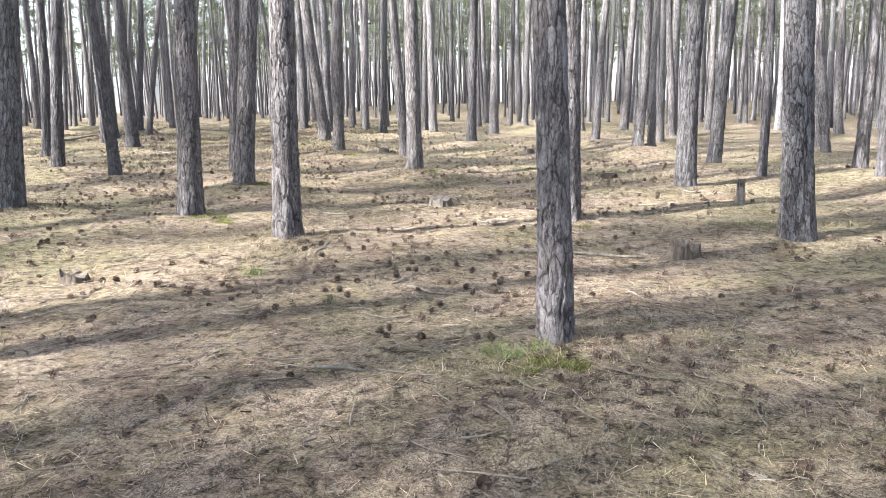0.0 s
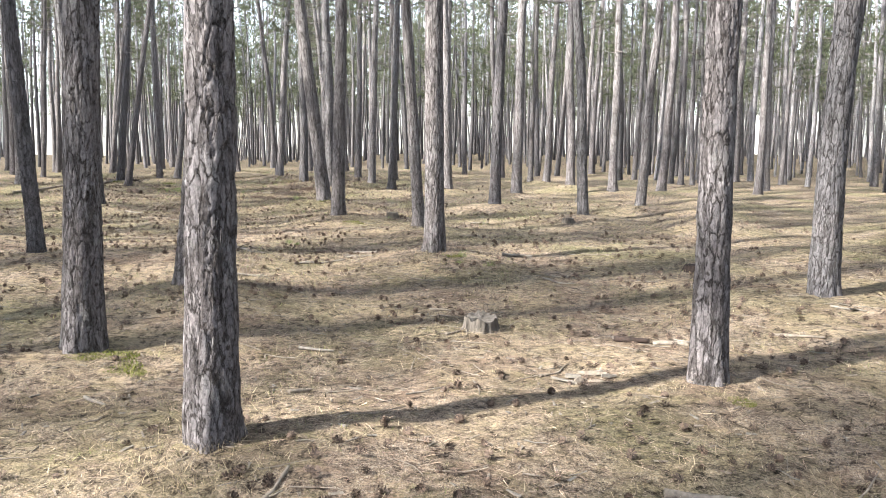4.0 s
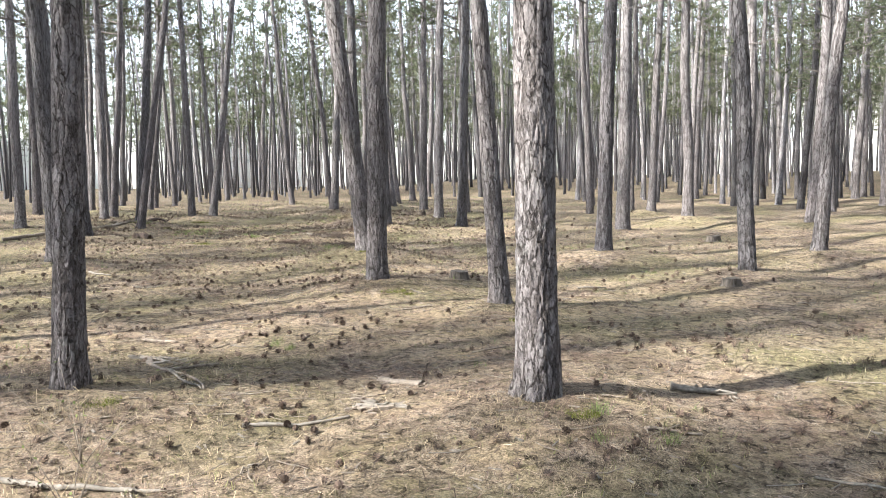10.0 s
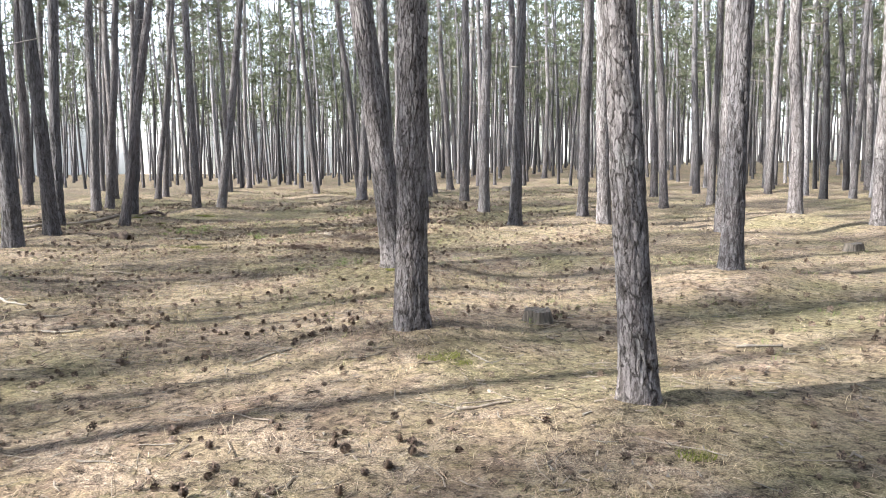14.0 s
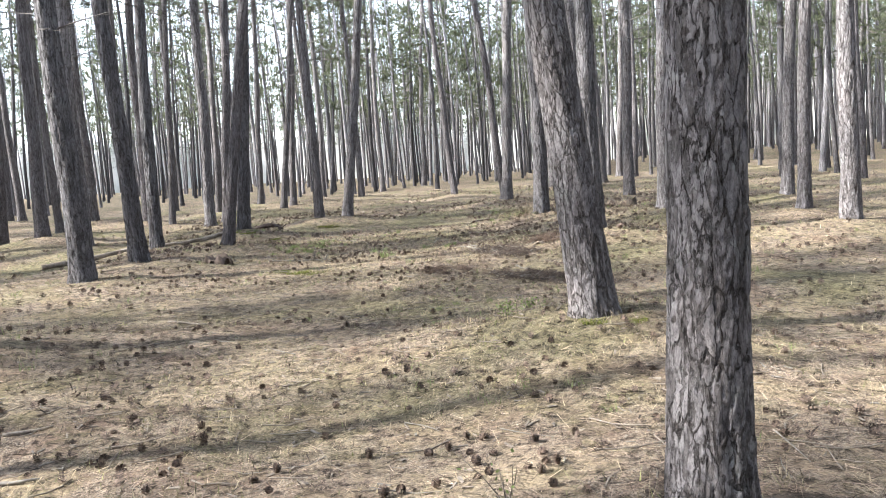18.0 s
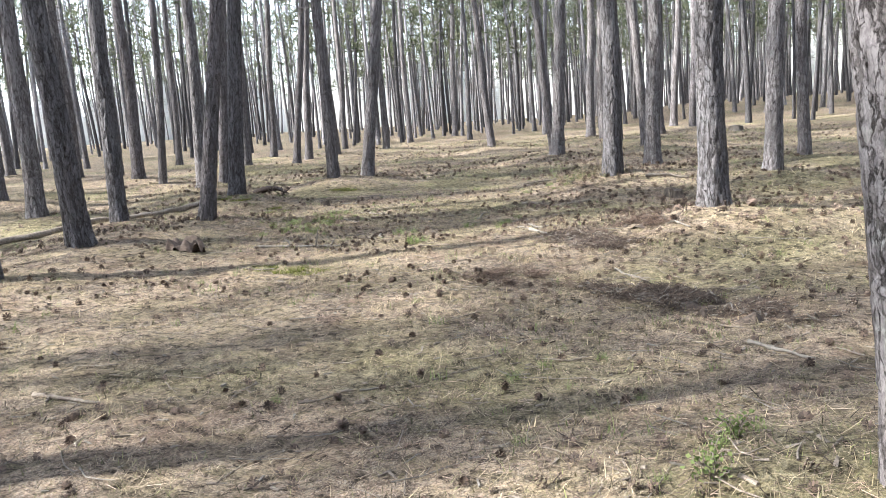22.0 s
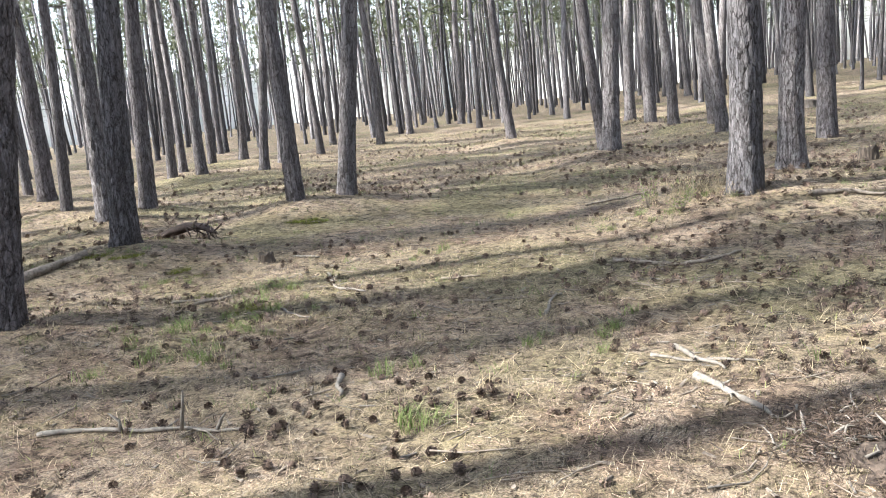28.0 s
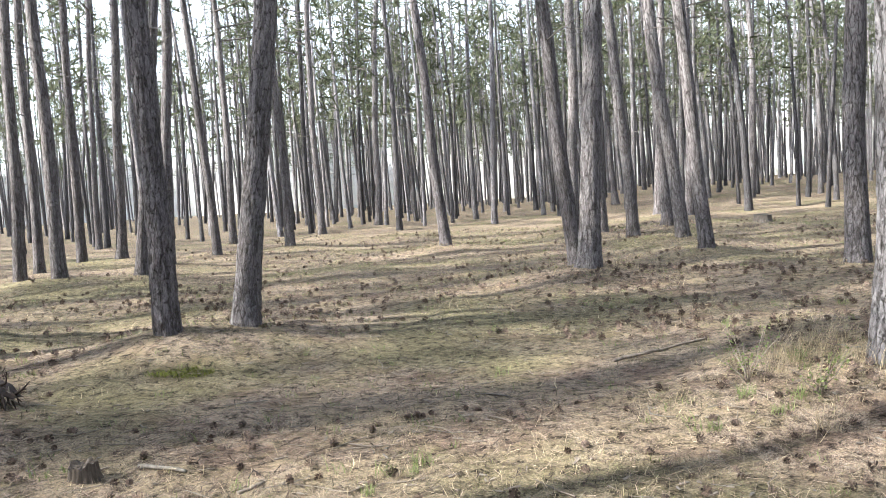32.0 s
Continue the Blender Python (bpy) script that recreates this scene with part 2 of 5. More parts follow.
def strand_material(name, dark, light, rough=0.8, through_light=0.0, mid=None, patches=None):
    """Needles, blades and leaves: one tone an island; patches: two tints between which the ground's growth drifts."""
    m, n, l, b = material(name, rough, 0.2)
    pick = n.new("ShaderNodeNewGeometry").outputs["Random Per Island"]
    col = ramp(n, l, pick, [(0, dark), (1, light)] if mid is None else [(0.15, dark), (0.6, mid), (1, light)])
    if patches:
        tc = n.new("ShaderNodeTexCoord").outputs["Object"]
        broad, close = noise_tex(n, l, tc, 1.1, 4, 0.65), noise_tex(n, l, tc, 8.0, 6, 0.75)
        col = mix(n, l, 1.0, col, ramp(n, l, broad, [(0.40, patches[0]), (0.60, patches[1])]), 'MULTIPLY')
        col = mix(n, l, 1.0, col, ramp(n, l, close, [(0.37, (0.26, 0.25, 0.25)), (0.50, (0.95, 0.95, 0.95)), (0.63, (1.55, 1.5, 1.4))]), 'MULTIPLY')
    l.new(col, b.inputs["Base Color"])
    if through_light:
        t = n.new("ShaderNodeBsdfTranslucent")
        l.new(col, t.inputs[0])
        mx = n.new("ShaderNodeMixShader")
        mx.inputs[0].default_value = through_light
        l.new(b.outputs[0], mx.inputs[1])
        l.new(t.outputs[0], mx.inputs[2])
        l.new(mx.outputs[0], n["Material Output"].inputs[0])
    return m


def wood_material(name, dark, light, scale=30, stretch=(1, 1, 1)):
    m, n, l, b = material(name, 0.85, 0.2)
    tc = n.new("ShaderNodeTexCoord").outputs["Object"]
    g = noise_tex(n, l, tc, scale, 5, 0.65, stretch)
    w = noise_tex(n, l, tc, scale * 0.2, 3, 0.5)
    col = ramp(n, l, g, [(0.3, dark), (0.68, light)])
    col = mix(n, l, ramp(n, l, w, [(0.4, (0, 0, 0)), (0.7, (0.6, 0.6, 0.6))]), col, tuple(0.55 * c for c in light))
    l.new(col, b.inputs["Base Color"])
    bump(n, l, b, g, 0.6, 0.006)
    return m


BARK = bark_material("pine_bark", [(0, (0.76, 0.76, 0.77)), (0.35, (0.94, 0.90, 0.88)), (0.7, (1.04, 1.01, 1.0)), (1, (1.24, 1.21, 1.20))])
# far stand: wide tints put sunlit and shaded stems into the bark colour
LIT_SHADED_BARK = bark_material("lit_shaded_pine_bark", [(0, (0.42, 0.42, 0.43)), (0.4, (0.72, 0.71, 0.72)), (0.7, (1.08, 1.07, 1.08)), (1, (1.7, 1.7, 1.72))])
GROUND = litter_ground_material()
NEEDLES = strand_material("green_pine_needles", (0.038, 0.046, 0.026), (0.132, 0.143, 0.085), 0.6, 0.4)
LITTER = strand_material("dry_fallen_needles", (0.034, 0.024, 0.020), (0.385, 0.318, 0.252), mid=(0.178, 0.133, 0.105), patches=((0.87, 0.81, 0.80), (1.18, 1.17, 1.15)))
STRAW = strand_material("dry_grass_blades", (0.15, 0.125, 0.082), (0.43, 0.37, 0.262), 0.75, 0.3, None, ((0.85, 0.83, 0.82), (1.1, 1.08, 1.05)))
GREEN = strand_material("fresh_grass_blades", (0.075, 0.105, 0.033), (0.20, 0.235, 0.09), 0.7, 0.35)
MOSS = strand_material("yellow_green_moss", (0.05, 0.062, 0.012), (0.15, 0.16, 0.032), 0.95, 0.2)
CONE = strand_material("pine_cone_scales", (0.03, 0.022, 0.018), (0.14, 0.10, 0.078))
PALE_WOOD = wood_material("bleached_wood", (0.07, 0.061, 0.053), (0.23, 0.207, 0.18))
DARK_WOOD = wood_material("weathered_branch", (0.07, 0.055, 0.045), (0.27, 0.23, 0.19))
ROT_WOOD = wood_material("rotten_wood", (0.014, 0.012, 0.010), (0.15, 0.13, 0.112), 30, (1, 1, 0.18))
LOG_WOOD = wood_material("dark_rotten_log", (0.008, 0.006, 0.005), (0.048, 0.033, 0.028), 22)
SOIL = wood_material("dug_soil", (0.014, 0.011, 0.009), (0.10, 0.076, 0.06), 40)
DEAD_TWIG = wood_material("dead_twig_bark", (0.055, 0.049, 0.045), (0.16, 0.142, 0.13), 20)


# ---- small tools ----
def hashed(i, j, k, s=0):
    with np.errstate(over="ignore"):
        h = (i.astype(np.int64) * 374761393 + j.astype(np.int64) * 668265263 + k.astype(np.int64) * 1274126177 + s * 951274213) & 0xFFFFFFFF
        h = ((h ^ (h >> 13)) * 1103515245) & 0xFFFFFFFF
        h = ((h ^ (h >> 16)) * 2654435761) & 0xFFFFFFFF
        return ((h ^ (h >> 15)) & 0xFFFFFF) / float(0x1000000)


def vnoise(x, y, z=0.0, s=0):
    """Smooth value noise from -1 to 1."""
    x, y, z = np.broadcast_arrays(np.asarray(x, float), np.asarray(y, float), np.asarray(z, float))
    i, j, k = np.floor(x), np.floor(y), np.floor(z)
    u, v, w = x - i, y - j, z - k
    u, v, w = (a * a * (3 - 2 * a) for a in (u, v, w))
    out = 0
    for a in (0, 1):
        for b in (0, 1):
            for c in (0, 1):
                out = out + hashed(i + a, j + b, k + c, s) * (u if a else 1 - u) * (v if b else 1 - v) * (w if c else 1 - w)
    return out * 2 - 1


def fnoise(x, y, z=0.0, octaves=3, s=0):
    return sum(vnoise(np.asarray(x) * 2**o, np.asarray(y) * 2**o, np.asarray(z) * 2**o, s + o) * 0.5**o for o in range(octaves))


def cells(x, y, z, s=0):
    """Distances to the nearest and second nearest cell point, and the nearest one's own number."""
    i, j, k = np.floor(x), np.floor(y), np.floor(z)
    f1, f2, pick = np.full(x.shape, 9.0), np.full(x.shape, 9.0), np.zeros(x.shape)
    for a in (-1, 0, 1):
        for b in (-1, 0, 1):
            for c in (-1, 0, 1):
                p, q, r = i + a, j + b, k + c
                d = np.sqrt((p + hashed(p, q, r, s) - x) ** 2 + (q + hashed(p, q, r, s + 1) - y) ** 2 + (r + hashed(p, q, r, s + 2) - z) ** 2)
                near = d < f1
                f2 = np.where(near, f1, np.minimum(f2, d))
                pick = np.where(near, hashed(p, q, r, s + 3), pick)
                f1 = np.where(near, d, f1)
    return f1, f2, pick


def smooth(a, b, x):
    t = np.clip((x - a) / (b - a), 0, 1)
    return t * t * (3 - 2 * t)


def mesh_of(name, verts, faces, mat=None, soft=True):
    """faces: an array of rows of 3 or 4 corners."""
    verts, faces = np.asarray(verts, np.float32), np.asarray(faces, np.int32)
    me = bpy.data.meshes.new(name)
    n = faces.shape[1]
    me.vertices.add(len(verts)), me.loops.add(faces.size), me.polygons.add(len(faces))
    me.vertices.foreach_set("co", verts.ravel())
    me.loops.foreach_set("vertex_index", faces.ravel())
    me.polygons.foreach_set("loop_start", np.arange(0, faces.size, n, dtype=np.int32))
    me.polygons.foreach_set("use_smooth", np.full(len(faces), soft))
    me.update(calc_edges=True)
    me.validate()
    if mat:
        me.materials.append(mat)
    return me


def part(name, me, parent, label="", m=None):
    ob = new(name, me)
    ob.parent = parent
    if m is not None:
        ob.matrix_basis = m
    return tagged(ob, label)


def tube(points, radii, sides=7, cap=True):
    """A bent, tapered rod through points: vertices and quads."""
    points, radii = np.asarray(points, float), np.asarray(radii, float)
    along = np.gradient(points, axis=0)
    along /= np.linalg.norm(along, axis=1)[:, None] + 1e-9
    up = np.where(np.abs(along[:, 2:3]) > 0.9, [[1.0, 0, 0]], [[0, 0, 1.0]])
    a = np.cross(along, up)
    a /= np.linalg.norm(a, axis=1)[:, None] + 1e-9
    b = np.cross(along, a)
    th = np.linspace(0, 2 * np.pi, sides, endpoint=False)
    ring = points[:, None] + radii[:, None, None] * (np.cos(th)[None, :, None] * a[:, None] + np.sin(th)[None, :, None] * b[:, None])
    verts = ring.reshape(-1, 3)
    n = len(points)
    i, j = np.meshgrid(np.arange(n - 1), np.arange(sides), indexing="ij")
    faces = np.stack([i * sides + j, i * sides + (j + 1) % sides, (i + 1) * sides + (j + 1) % sides, (i + 1) * sides + j], -1).reshape(-1, 4)
    if cap:
        verts = np.concatenate([verts, points[:1], points[-1:]])
        c0, c1 = n * sides, n * sides + 1
        k = np.arange(sides)
        faces = np.concatenate([faces, np.stack([k * 0 + c0, (k + 1) % sides, k, k], -1), np.stack([k * 0 + c1, (n - 1) * sides + k, (n - 1) * sides + (k + 1) % sides, (n - 1) * sides + (k + 1) % sides], -1)])
    return verts, faces


def joined(pieces):
    verts, faces, base = [], [], 0
    for v, f in pieces:
        verts.append(v), faces.append(np.asarray(f) + base)
        base += len(v)
    return np.concatenate(verts), np.concatenate(faces)


def tri_quads(faces):
    """Quads whose last two corners fall together, as triangles and quads apart."""
    faces = np.asarray(faces)
    flat = faces[:, 2] == faces[:, 3]
    return np.concatenate([faces[flat][:, :3], faces[~flat][:, [0, 1, 2]], faces[~flat][:, [0, 2, 3]]])


# ---- the lie of the land ----
MOUNDS = []          # x, y, height, reach


def land(x, y, mounds=True):
    x, y = np.asarray(x, float), np.asarray(y, float)
    z = -0.05 - 0.075 * smooth(6, 13, y) + 0.045 * vnoise(x / 1.9, y / 1.9, 3.1) + 0.028 * vnoise(x / 0.7, y / 0.7, 8.3)
    z = z + 1.0 * smooth(58, 95, y) * smooth(-24, -8, x) + 0.6 * vnoise(x / 40, y / 40, 5.5) * smooth(60, 120, np.hypot(x + 4, y - 20))
    close = np.clip((20 - np.abs(x + 5)) / 4, 0, 1)
    z = z + close * (0.022 * vnoise(x * 3.7, y * 3.7, 1.5) + 0.012 * vnoise(x * 7.3, y * 7.3, 2.5))
    if mounds:
        for mx, my, h, r in MOUNDS:
            d = (x - mx) ** 2 + (y - my) ** 2
            z = z + h * np.exp(-d / (r * r))
    return z


# ---- pines ----
TREES = []


def trunk_mesh(name, seed, r, height, around, zs, bend, relief=1.0):
    rng = np.random.default_rng(seed)
    th = np.linspace(0, 2 * np.pi, around, endpoint=False)
    z, t = np.meshgrid(zs, th, indexing="ij")
    up = np.maximum(z, 0)
    butt = 0.92 + 0.21 * np.exp(-up / 0.42) + np.exp(-up / 0.15) * (0.06 + 0.30 * vnoise(np.cos(t) * 2.0 + seed, np.sin(t) * 2.0, z * 1.5, seed))
    rad = r * (1 - 0.036 * np.clip(z, 0, height)) * butt * (1 + 0.03 * vnoise(np.cos(t) + seed, np.sin(t), z * 1.1, 7))
    x, y = rad * np.cos(t), rad * np.sin(t)
    wx, wy, wz = (0.35 * vnoise(x * 11 + o, y * 11, z * 5, seed + o) for o in (0, 5, 11))
    jx, jy, jz = (0.22 * fnoise(x * 34 + o, y * 34, z * 22, 2, seed + o) for o in (31, 37, 43))
    f1, f2, pick = cells(x / 0.058 + 1.3 * wx + jx, y / 0.058 + 1.3 * wy + jy, z / 0.24 + 1.3 * wz + jz, seed)
    wide = 0.11 + 0.08 * vnoise(x * 9, y * 9, z * 3, seed + 3)
    crack = smooth(0.0, np.maximum(wide, 0.05), f2 - f1)
    g1, g2, chip = cells(x / 0.028 + wy + jy, y / 0.028 + wx + jx, z / 0.075 + wz + jz, seed + 9)
    plate = crack
    depth = -0.011 * (1 - crack) + (0.006 * (pick - 0.5) + 0.0025 * (chip - 0.5)) * crack + 0.0015 * vnoise(x * 60, y * 60, z * 35, seed) + 0.005 * vnoise(x * 22, y * 22, z * 6, seed)
    rad2 = rad + depth * relief * np.clip(1.15 - z * 0.06, 0.3, 1.0)
    k, ph, amp = rng.uniform(0.25, 0.5), rng.uniform(0, 6.28, 2), bend * rng.uniform(0.4, 1.0, 2)
    cx, cy = (amp[i] * (np.sin(k * z + ph[i]) - math.sin(ph[i]) + 0.28 * (np.sin(3.7 * k * z + 2 * ph[i]) - math.sin(2 * ph[i]))) for i in (0, 1))
    verts = np.stack([rad2 * np.cos(t) + cx, rad2 * np.sin(t) + cy, z], -1).reshape(-1, 3)
    n = len(zs)
    i, j = np.meshgrid(np.arange(n - 1), np.arange(around), indexing="ij")
    faces = np.stack([i * around + j, i * around + (j + 1) % around, (i + 1) * around + (j + 1) % around, (i + 1) * around + j], -1).reshape(-1, 4)
    me = mesh_of(name, verts, faces, BARK, True)
    shallow = me.attributes.new("young", 'FLOAT', 'POINT')
    shallow.data.foreach_set("value", np.full(len(verts), min(max((0.125 - r) / 0.02, 0), 1), np.float32))
    at = me.attributes.new("plate", 'FLOAT', 'POINT')
    at.data.foreach_set("value", plate.ravel().astype(np.float32))
    return me


def limbs_and_sprays(seed, low, high, reach, limbs, sprays, blades, size, sides=4):
    """A pine crown: rising limbs, and sprays of needles on their outer parts."""
    rng = np.random.default_rng(seed)
    wood, centres = [], []
    for n in range(limbs):
        u = (n + rng.uniform(0, 1)) / limbs
        z0, az = low + (high - low) * u, rng.uniform(0, 6.28)
        length = reach * (1.05 - 0.75 * u) * rng.uniform(0.7, 1.15)
        s = np.linspace(0, 1, 5)[:, None]
        side = np.array([math.cos(az), math.sin(az), 0])
        pts = side * length * s + np.array([0, 0, z0]) + np.array([0, 0, 1.0]) * length * (0.15 * s + rng.uniform(0.05, 0.35) * s**2) + rng.normal(0, 0.05, (5, 3)) * s
        wood.append(tube(pts, 0.03 * (1.1 - 0.85 * s[:, 0]) * (1.1 - 0.5 * u), sides, False) if sides > 3 else tube(pts[::2], 0.03 * (1.1 - 0.85 * s[::2, 0]), 3, False))
        for w in rng.uniform(0.22, 1.03, sprays):
            p = np.array([np.interp(w, s[:, 0], pts[:, c]) for c in range(3)])
            centres.append(p + rng.normal(0, 0.27, 3) * (1, 1, 0.6))
    for n in range(max(3, sprays)):
        centres.append(np.array([0, 0, high + rng.uniform(-0.3, 0.9)]) + rng.normal(0, 0.25, 3))
    c = np.repeat(np.array(centres), blades, axis=0)
    way = rng.normal(0, 1, c.shape) + (0, 0, 0.35)
    way /= np.linalg.norm(way, axis=1)[:, None]
    side = np.cross(way, rng.normal(0, 1, c.shape))
    side /= np.linalg.norm(side, axis=1)[:, None]
    far = size * rng.uniform(0.6, 1.3, (len(c), 1))
    tri = np.stack([c + side * 0.045 * size, c - side * 0.045 * size, c + way * far], 1).reshape(-1, 3)
    return joined(wood), (tri, np.arange(len(tri)).reshape(-1, 3))


def dead_twigs(seed, low, high, count, forks, length, width):
    """Fine bare twigs in the lower crown, as narrow strips."""
    rng = np.random.default_rng(seed)
    quads = []
    for n in range(count):
        az, z0, ln = rng.uniform(0, 6.28), rng.uniform(low, high), length * rng.uniform(0.4, 1.2)
        p, way = np.array([0.0, 0, z0]), np.array([math.cos(az), math.sin(az), rng.uniform(-0.25, 0.3)])
        for k in range(forks + 1):
            a = p if k == 0 else p + way * ln * rng.uniform(0.3, 0.9)
            w = way if k == 0 else np.array([math.cos(az + rng.uniform(-1.1, 1.1)), math.sin(az + rng.uniform(-1.1, 1.1)), rng.uniform(-0.4, 0.4)])
            e = a + w * ln * (1 if k == 0 else rng.uniform(0.25, 0.5))
            side = np.cross(w, rng.normal(0, 1, 3))
            side *= width * (1 if k == 0 else 0.6) / (np.linalg.norm(side) + 1e-9)
            quads.append(np.array([a + side, a - side, e - side * 0.3, e + side * 0.3]))
    v = np.concatenate(quads)
    return v, np.arange(len(v)).reshape(-1, 4)


def dead_branches(seed, count=13):
    rng = np.random.default_rng(seed)
    out = []
    for n in range(count):
        z0, az, length = rng.uniform(3.6, 10.2), rng.uniform(0, 6.28), rng.uniform(0.25, 1.5)
        s = np.linspace(0, 1, 4)[:, None]
        side = np.array([math.cos(az), math.sin(az), rng.uniform(-0.25, 0.3)])
        pts = np.array([0, 0, z0]) + side * (0.09 + length * s) + rng.normal(0, 0.05, (4, 3)) * s
        own = [tube(pts, 0.014 * (1.1 - 0.9 * s[:, 0]), 4, False)]
        if length > 0.7:
            q = pts[2]
            way = np.array([math.cos(az + 0.8), math.sin(az + 0.8), rng.uniform(-0.2, 0.4)]) * 0.4
            own.append(tube([q, q + way * 0.5, q + way], [0.006, 0.005, 0.002], 3, False))
        out.append(joined(own))
    return out


CROWNS = []
for v in range(5):
    wood, green = limbs_and_sprays(40 + v, 6.6 + 0.5 * v, 15.6 + 0.4 * v, 2.6, 18, 10, 14, 0.34)
    wood = joined([wood, dead_twigs(140 + v, 3.6 + 0.3 * v, 9.5, 34, 4, 1.3, 0.007)])
    dead = dead_branches(70 + v)
    CROWNS.append((mesh_of("limb_frame", *wood, DEAD_TWIG), mesh_of("crown", *green, NEEDLES, False), [mesh_of("dead_branch", *d, DEAD_TWIG) for d in dead], mesh_of("limb_frame", *joined([wood, *dead]), DEAD_TWIG)))
FAR_TRUNKS = [trunk_mesh("trunk_far", 300 + v, 0.15, 17, 14, np.concatenate([[-0.2, 0.0, 0.12, 0.3], np.linspace(0.8, 17.2, 22)]), 0.09, 0.4) for v in range(5)]
FINE_Z = np.concatenate([np.arange(-0.2, 2.4, 0.016), np.arange(2.42, 3.2, 0.032), np.arange(3.24, 6.0, 0.07), np.linspace(6.0, 17.4, 20)])
LOW_Z = np.concatenate([np.arange(-0.2, 3.0, 0.06), np.arange(3.0, 9.0, 0.16), np.linspace(9.0, 17.4, 10)])
MID_Z = np.concatenate([np.arange(-0.2, 3.0, 0.035), np.arange(3.0, 8.0, 0.1), np.linspace(8.0, 17.4, 14)])


def pine(x, y, d, lean_x=0.0, lean_y=0.0, foot=None):
    """Notes one pine: its place, girth, lean (run for each metre of rise) and the height of its foot, which stands on a mound."""
    TREES.append((x, y, d, lean_x, lean_y))
    rise = 0.06 if foot is None else foot + 0.02 - float(land(x, y))
    MOUNDS.append((x, y, min(max(rise, 0.03), 0.34), 0.8 + 1.2 * d))


def grow(n, x, y, d, lean_x, lean_y, detail):
    z = float(land(x, y)) - 0.04
    root = new("pine_tree")
    turn = Vector((lean_x, lean_y, 1)).to_track_quat('Z', 'Y').to_matrix().to_4x4()
    root.matrix_basis = Matrix.Translation((x, y, z)) @ turn
    how = "leaning " if math.hypot(lean_x, lean_y) > 0.06 else ("slender " if d < 0.22 else ("stout " if d > 0.34 else ""))
    tagged(root, f"tall {how}pine with cracked grey bark and a high crown", "pine tree", "pines of the wood")
    v = n % 5
    spin = pose(0, 0, 0, 0, 0, (n * 137.5) % 360)
    if detail == "fine":
        part("trunk", trunk_mesh("trunk", 500 + n, d / 2, 17, 116, FINE_Z, 0.02), root, "trunk of deeply fissured grey-brown bark plates")
    elif detail == "low":
        part("trunk", trunk_mesh("trunk", 500 + n, d / 2, 17, 44, LOW_Z, 0.07, 1.5), root)
    elif detail == "mid":
        part("trunk", trunk_mesh("trunk", 500 + n, d / 2, 17, 60, MID_Z, 0.07, 1.4), root)
    else:
        part("trunk", FAR_TRUNKS[v], root, "", spin @ Matrix.Diagonal((d / 0.30, d / 0.30, 1, 1)))
    wood, green, dead, all_wood = CROWNS[v]
    crown = part("crown", green, root, "dark green needle crown", spin)
    tagged(part("limb_frame", wood if detail else all_wood, crown, "bare grey limbs"), kind="stuff")
    for me in dead if detail else ():
        part("dead_branch", me, root, "bare grey dead branch", spin)
    return root


# ---- where the pines stand: those along the way ----
pine(1.65, 9.71, 0.26, -0.008, -0.000, -0.05)
pine(0.965, 4.66, 0.205, -0.031, 0.004, 0.02)
pine(-1.12, 19.80, 0.25, -0.075, -0.002, 0.01)
pine(-7.23, 37.23, 0.375, 0.008, -0.001, 0.08)
pine(-0.60, 15.66, 0.305, -0.006, -0.000, 0.07)
pine(-12.34, 31.96, 0.24, 0.113, 0.107, 0.06)
pine(-4.02, 25.06, 0.375, -0.112, -0.019, 0.16)
pine(-4.09, 15.69, 0.25, 0.036, 0.015, 0.02)
pine(3.90, 13.18, 0.33, 0.027, -0.012, -0.04)
pine(-1.35, 8.12, 0.285, 0.009, 0.002, 0.03)
pine(3.75, 8.31, 0.33, -0.049, 0.020, -0.05)
pine(-3.05, 21.60, 0.31, 0.012, 0.007, 0.06)
pine(-13.77, 38.34, 0.28, -0.016, -0.010, 0.07)
pine(-13.26, 39.05, 0.3, 0.106, 0.059, 0.09)
pine(-5.16, 32.20, 0.36, -0.007, -0.001, 0.15)
pine(5.53, 14.41, 0.16, -0.025, 0.015, -0.02)
pine(-3.01, 10.08, 0.30, 0.035, 0.013, -0.03)
pine(2.51, 23.14, 0.27, -0.034, 0.009, 0.02)
pine(-12.88, 30.05, 0.33, -0.027, -0.017, 0.04)
pine(-13.93, 34.90, 0.315, 0.058, 0.048, 0.16)
pine(-5.68, 10.75, 0.33, 0.057, 0.034, -0.02)
pine(-6.71, 38.91, 0.33, 0.006, -0.000, 0.11)
pine(5.42, 16.80, 0.28, 0.069, -0.035, 0.04)
pine(0.47, 26.00, 0.32, 0.016, -0.001, 0.05)
pine(-14.21, 32.14, 0.28, 0.009, 0.009, 0.03)
pine(-12.33, 28.16, 0.38, -0.029, -0.020, -0.02)
pine(-9.89, 43.92, 0.37, 0.051, 0.009, 0.06)
pine(-2.92, 12.12, 0.30, 0.078, 0.023, 0.13)
pine(4.73, 21.03, 0.27, 0.025, -0.006, 0.13)
pine(-5.99, 44.08, 0.355, 0.007, -0.001, 0.04)
pine(-10.16, 44.70, 0.29, -0.112, -0.020, 0.04)
pine(-16.70, 37.42, 0.31, 0.010, 0.010, 0.04)
pine(7.39, 14.03, 0.19, 0.001, -0.001, -0.02)
pine(-4.46, 37.93, 0.34, 0.030, 0.002, 0.04)
pine(-1.09, 33.59, 0.34, -0.020, 0.001, 0.04)
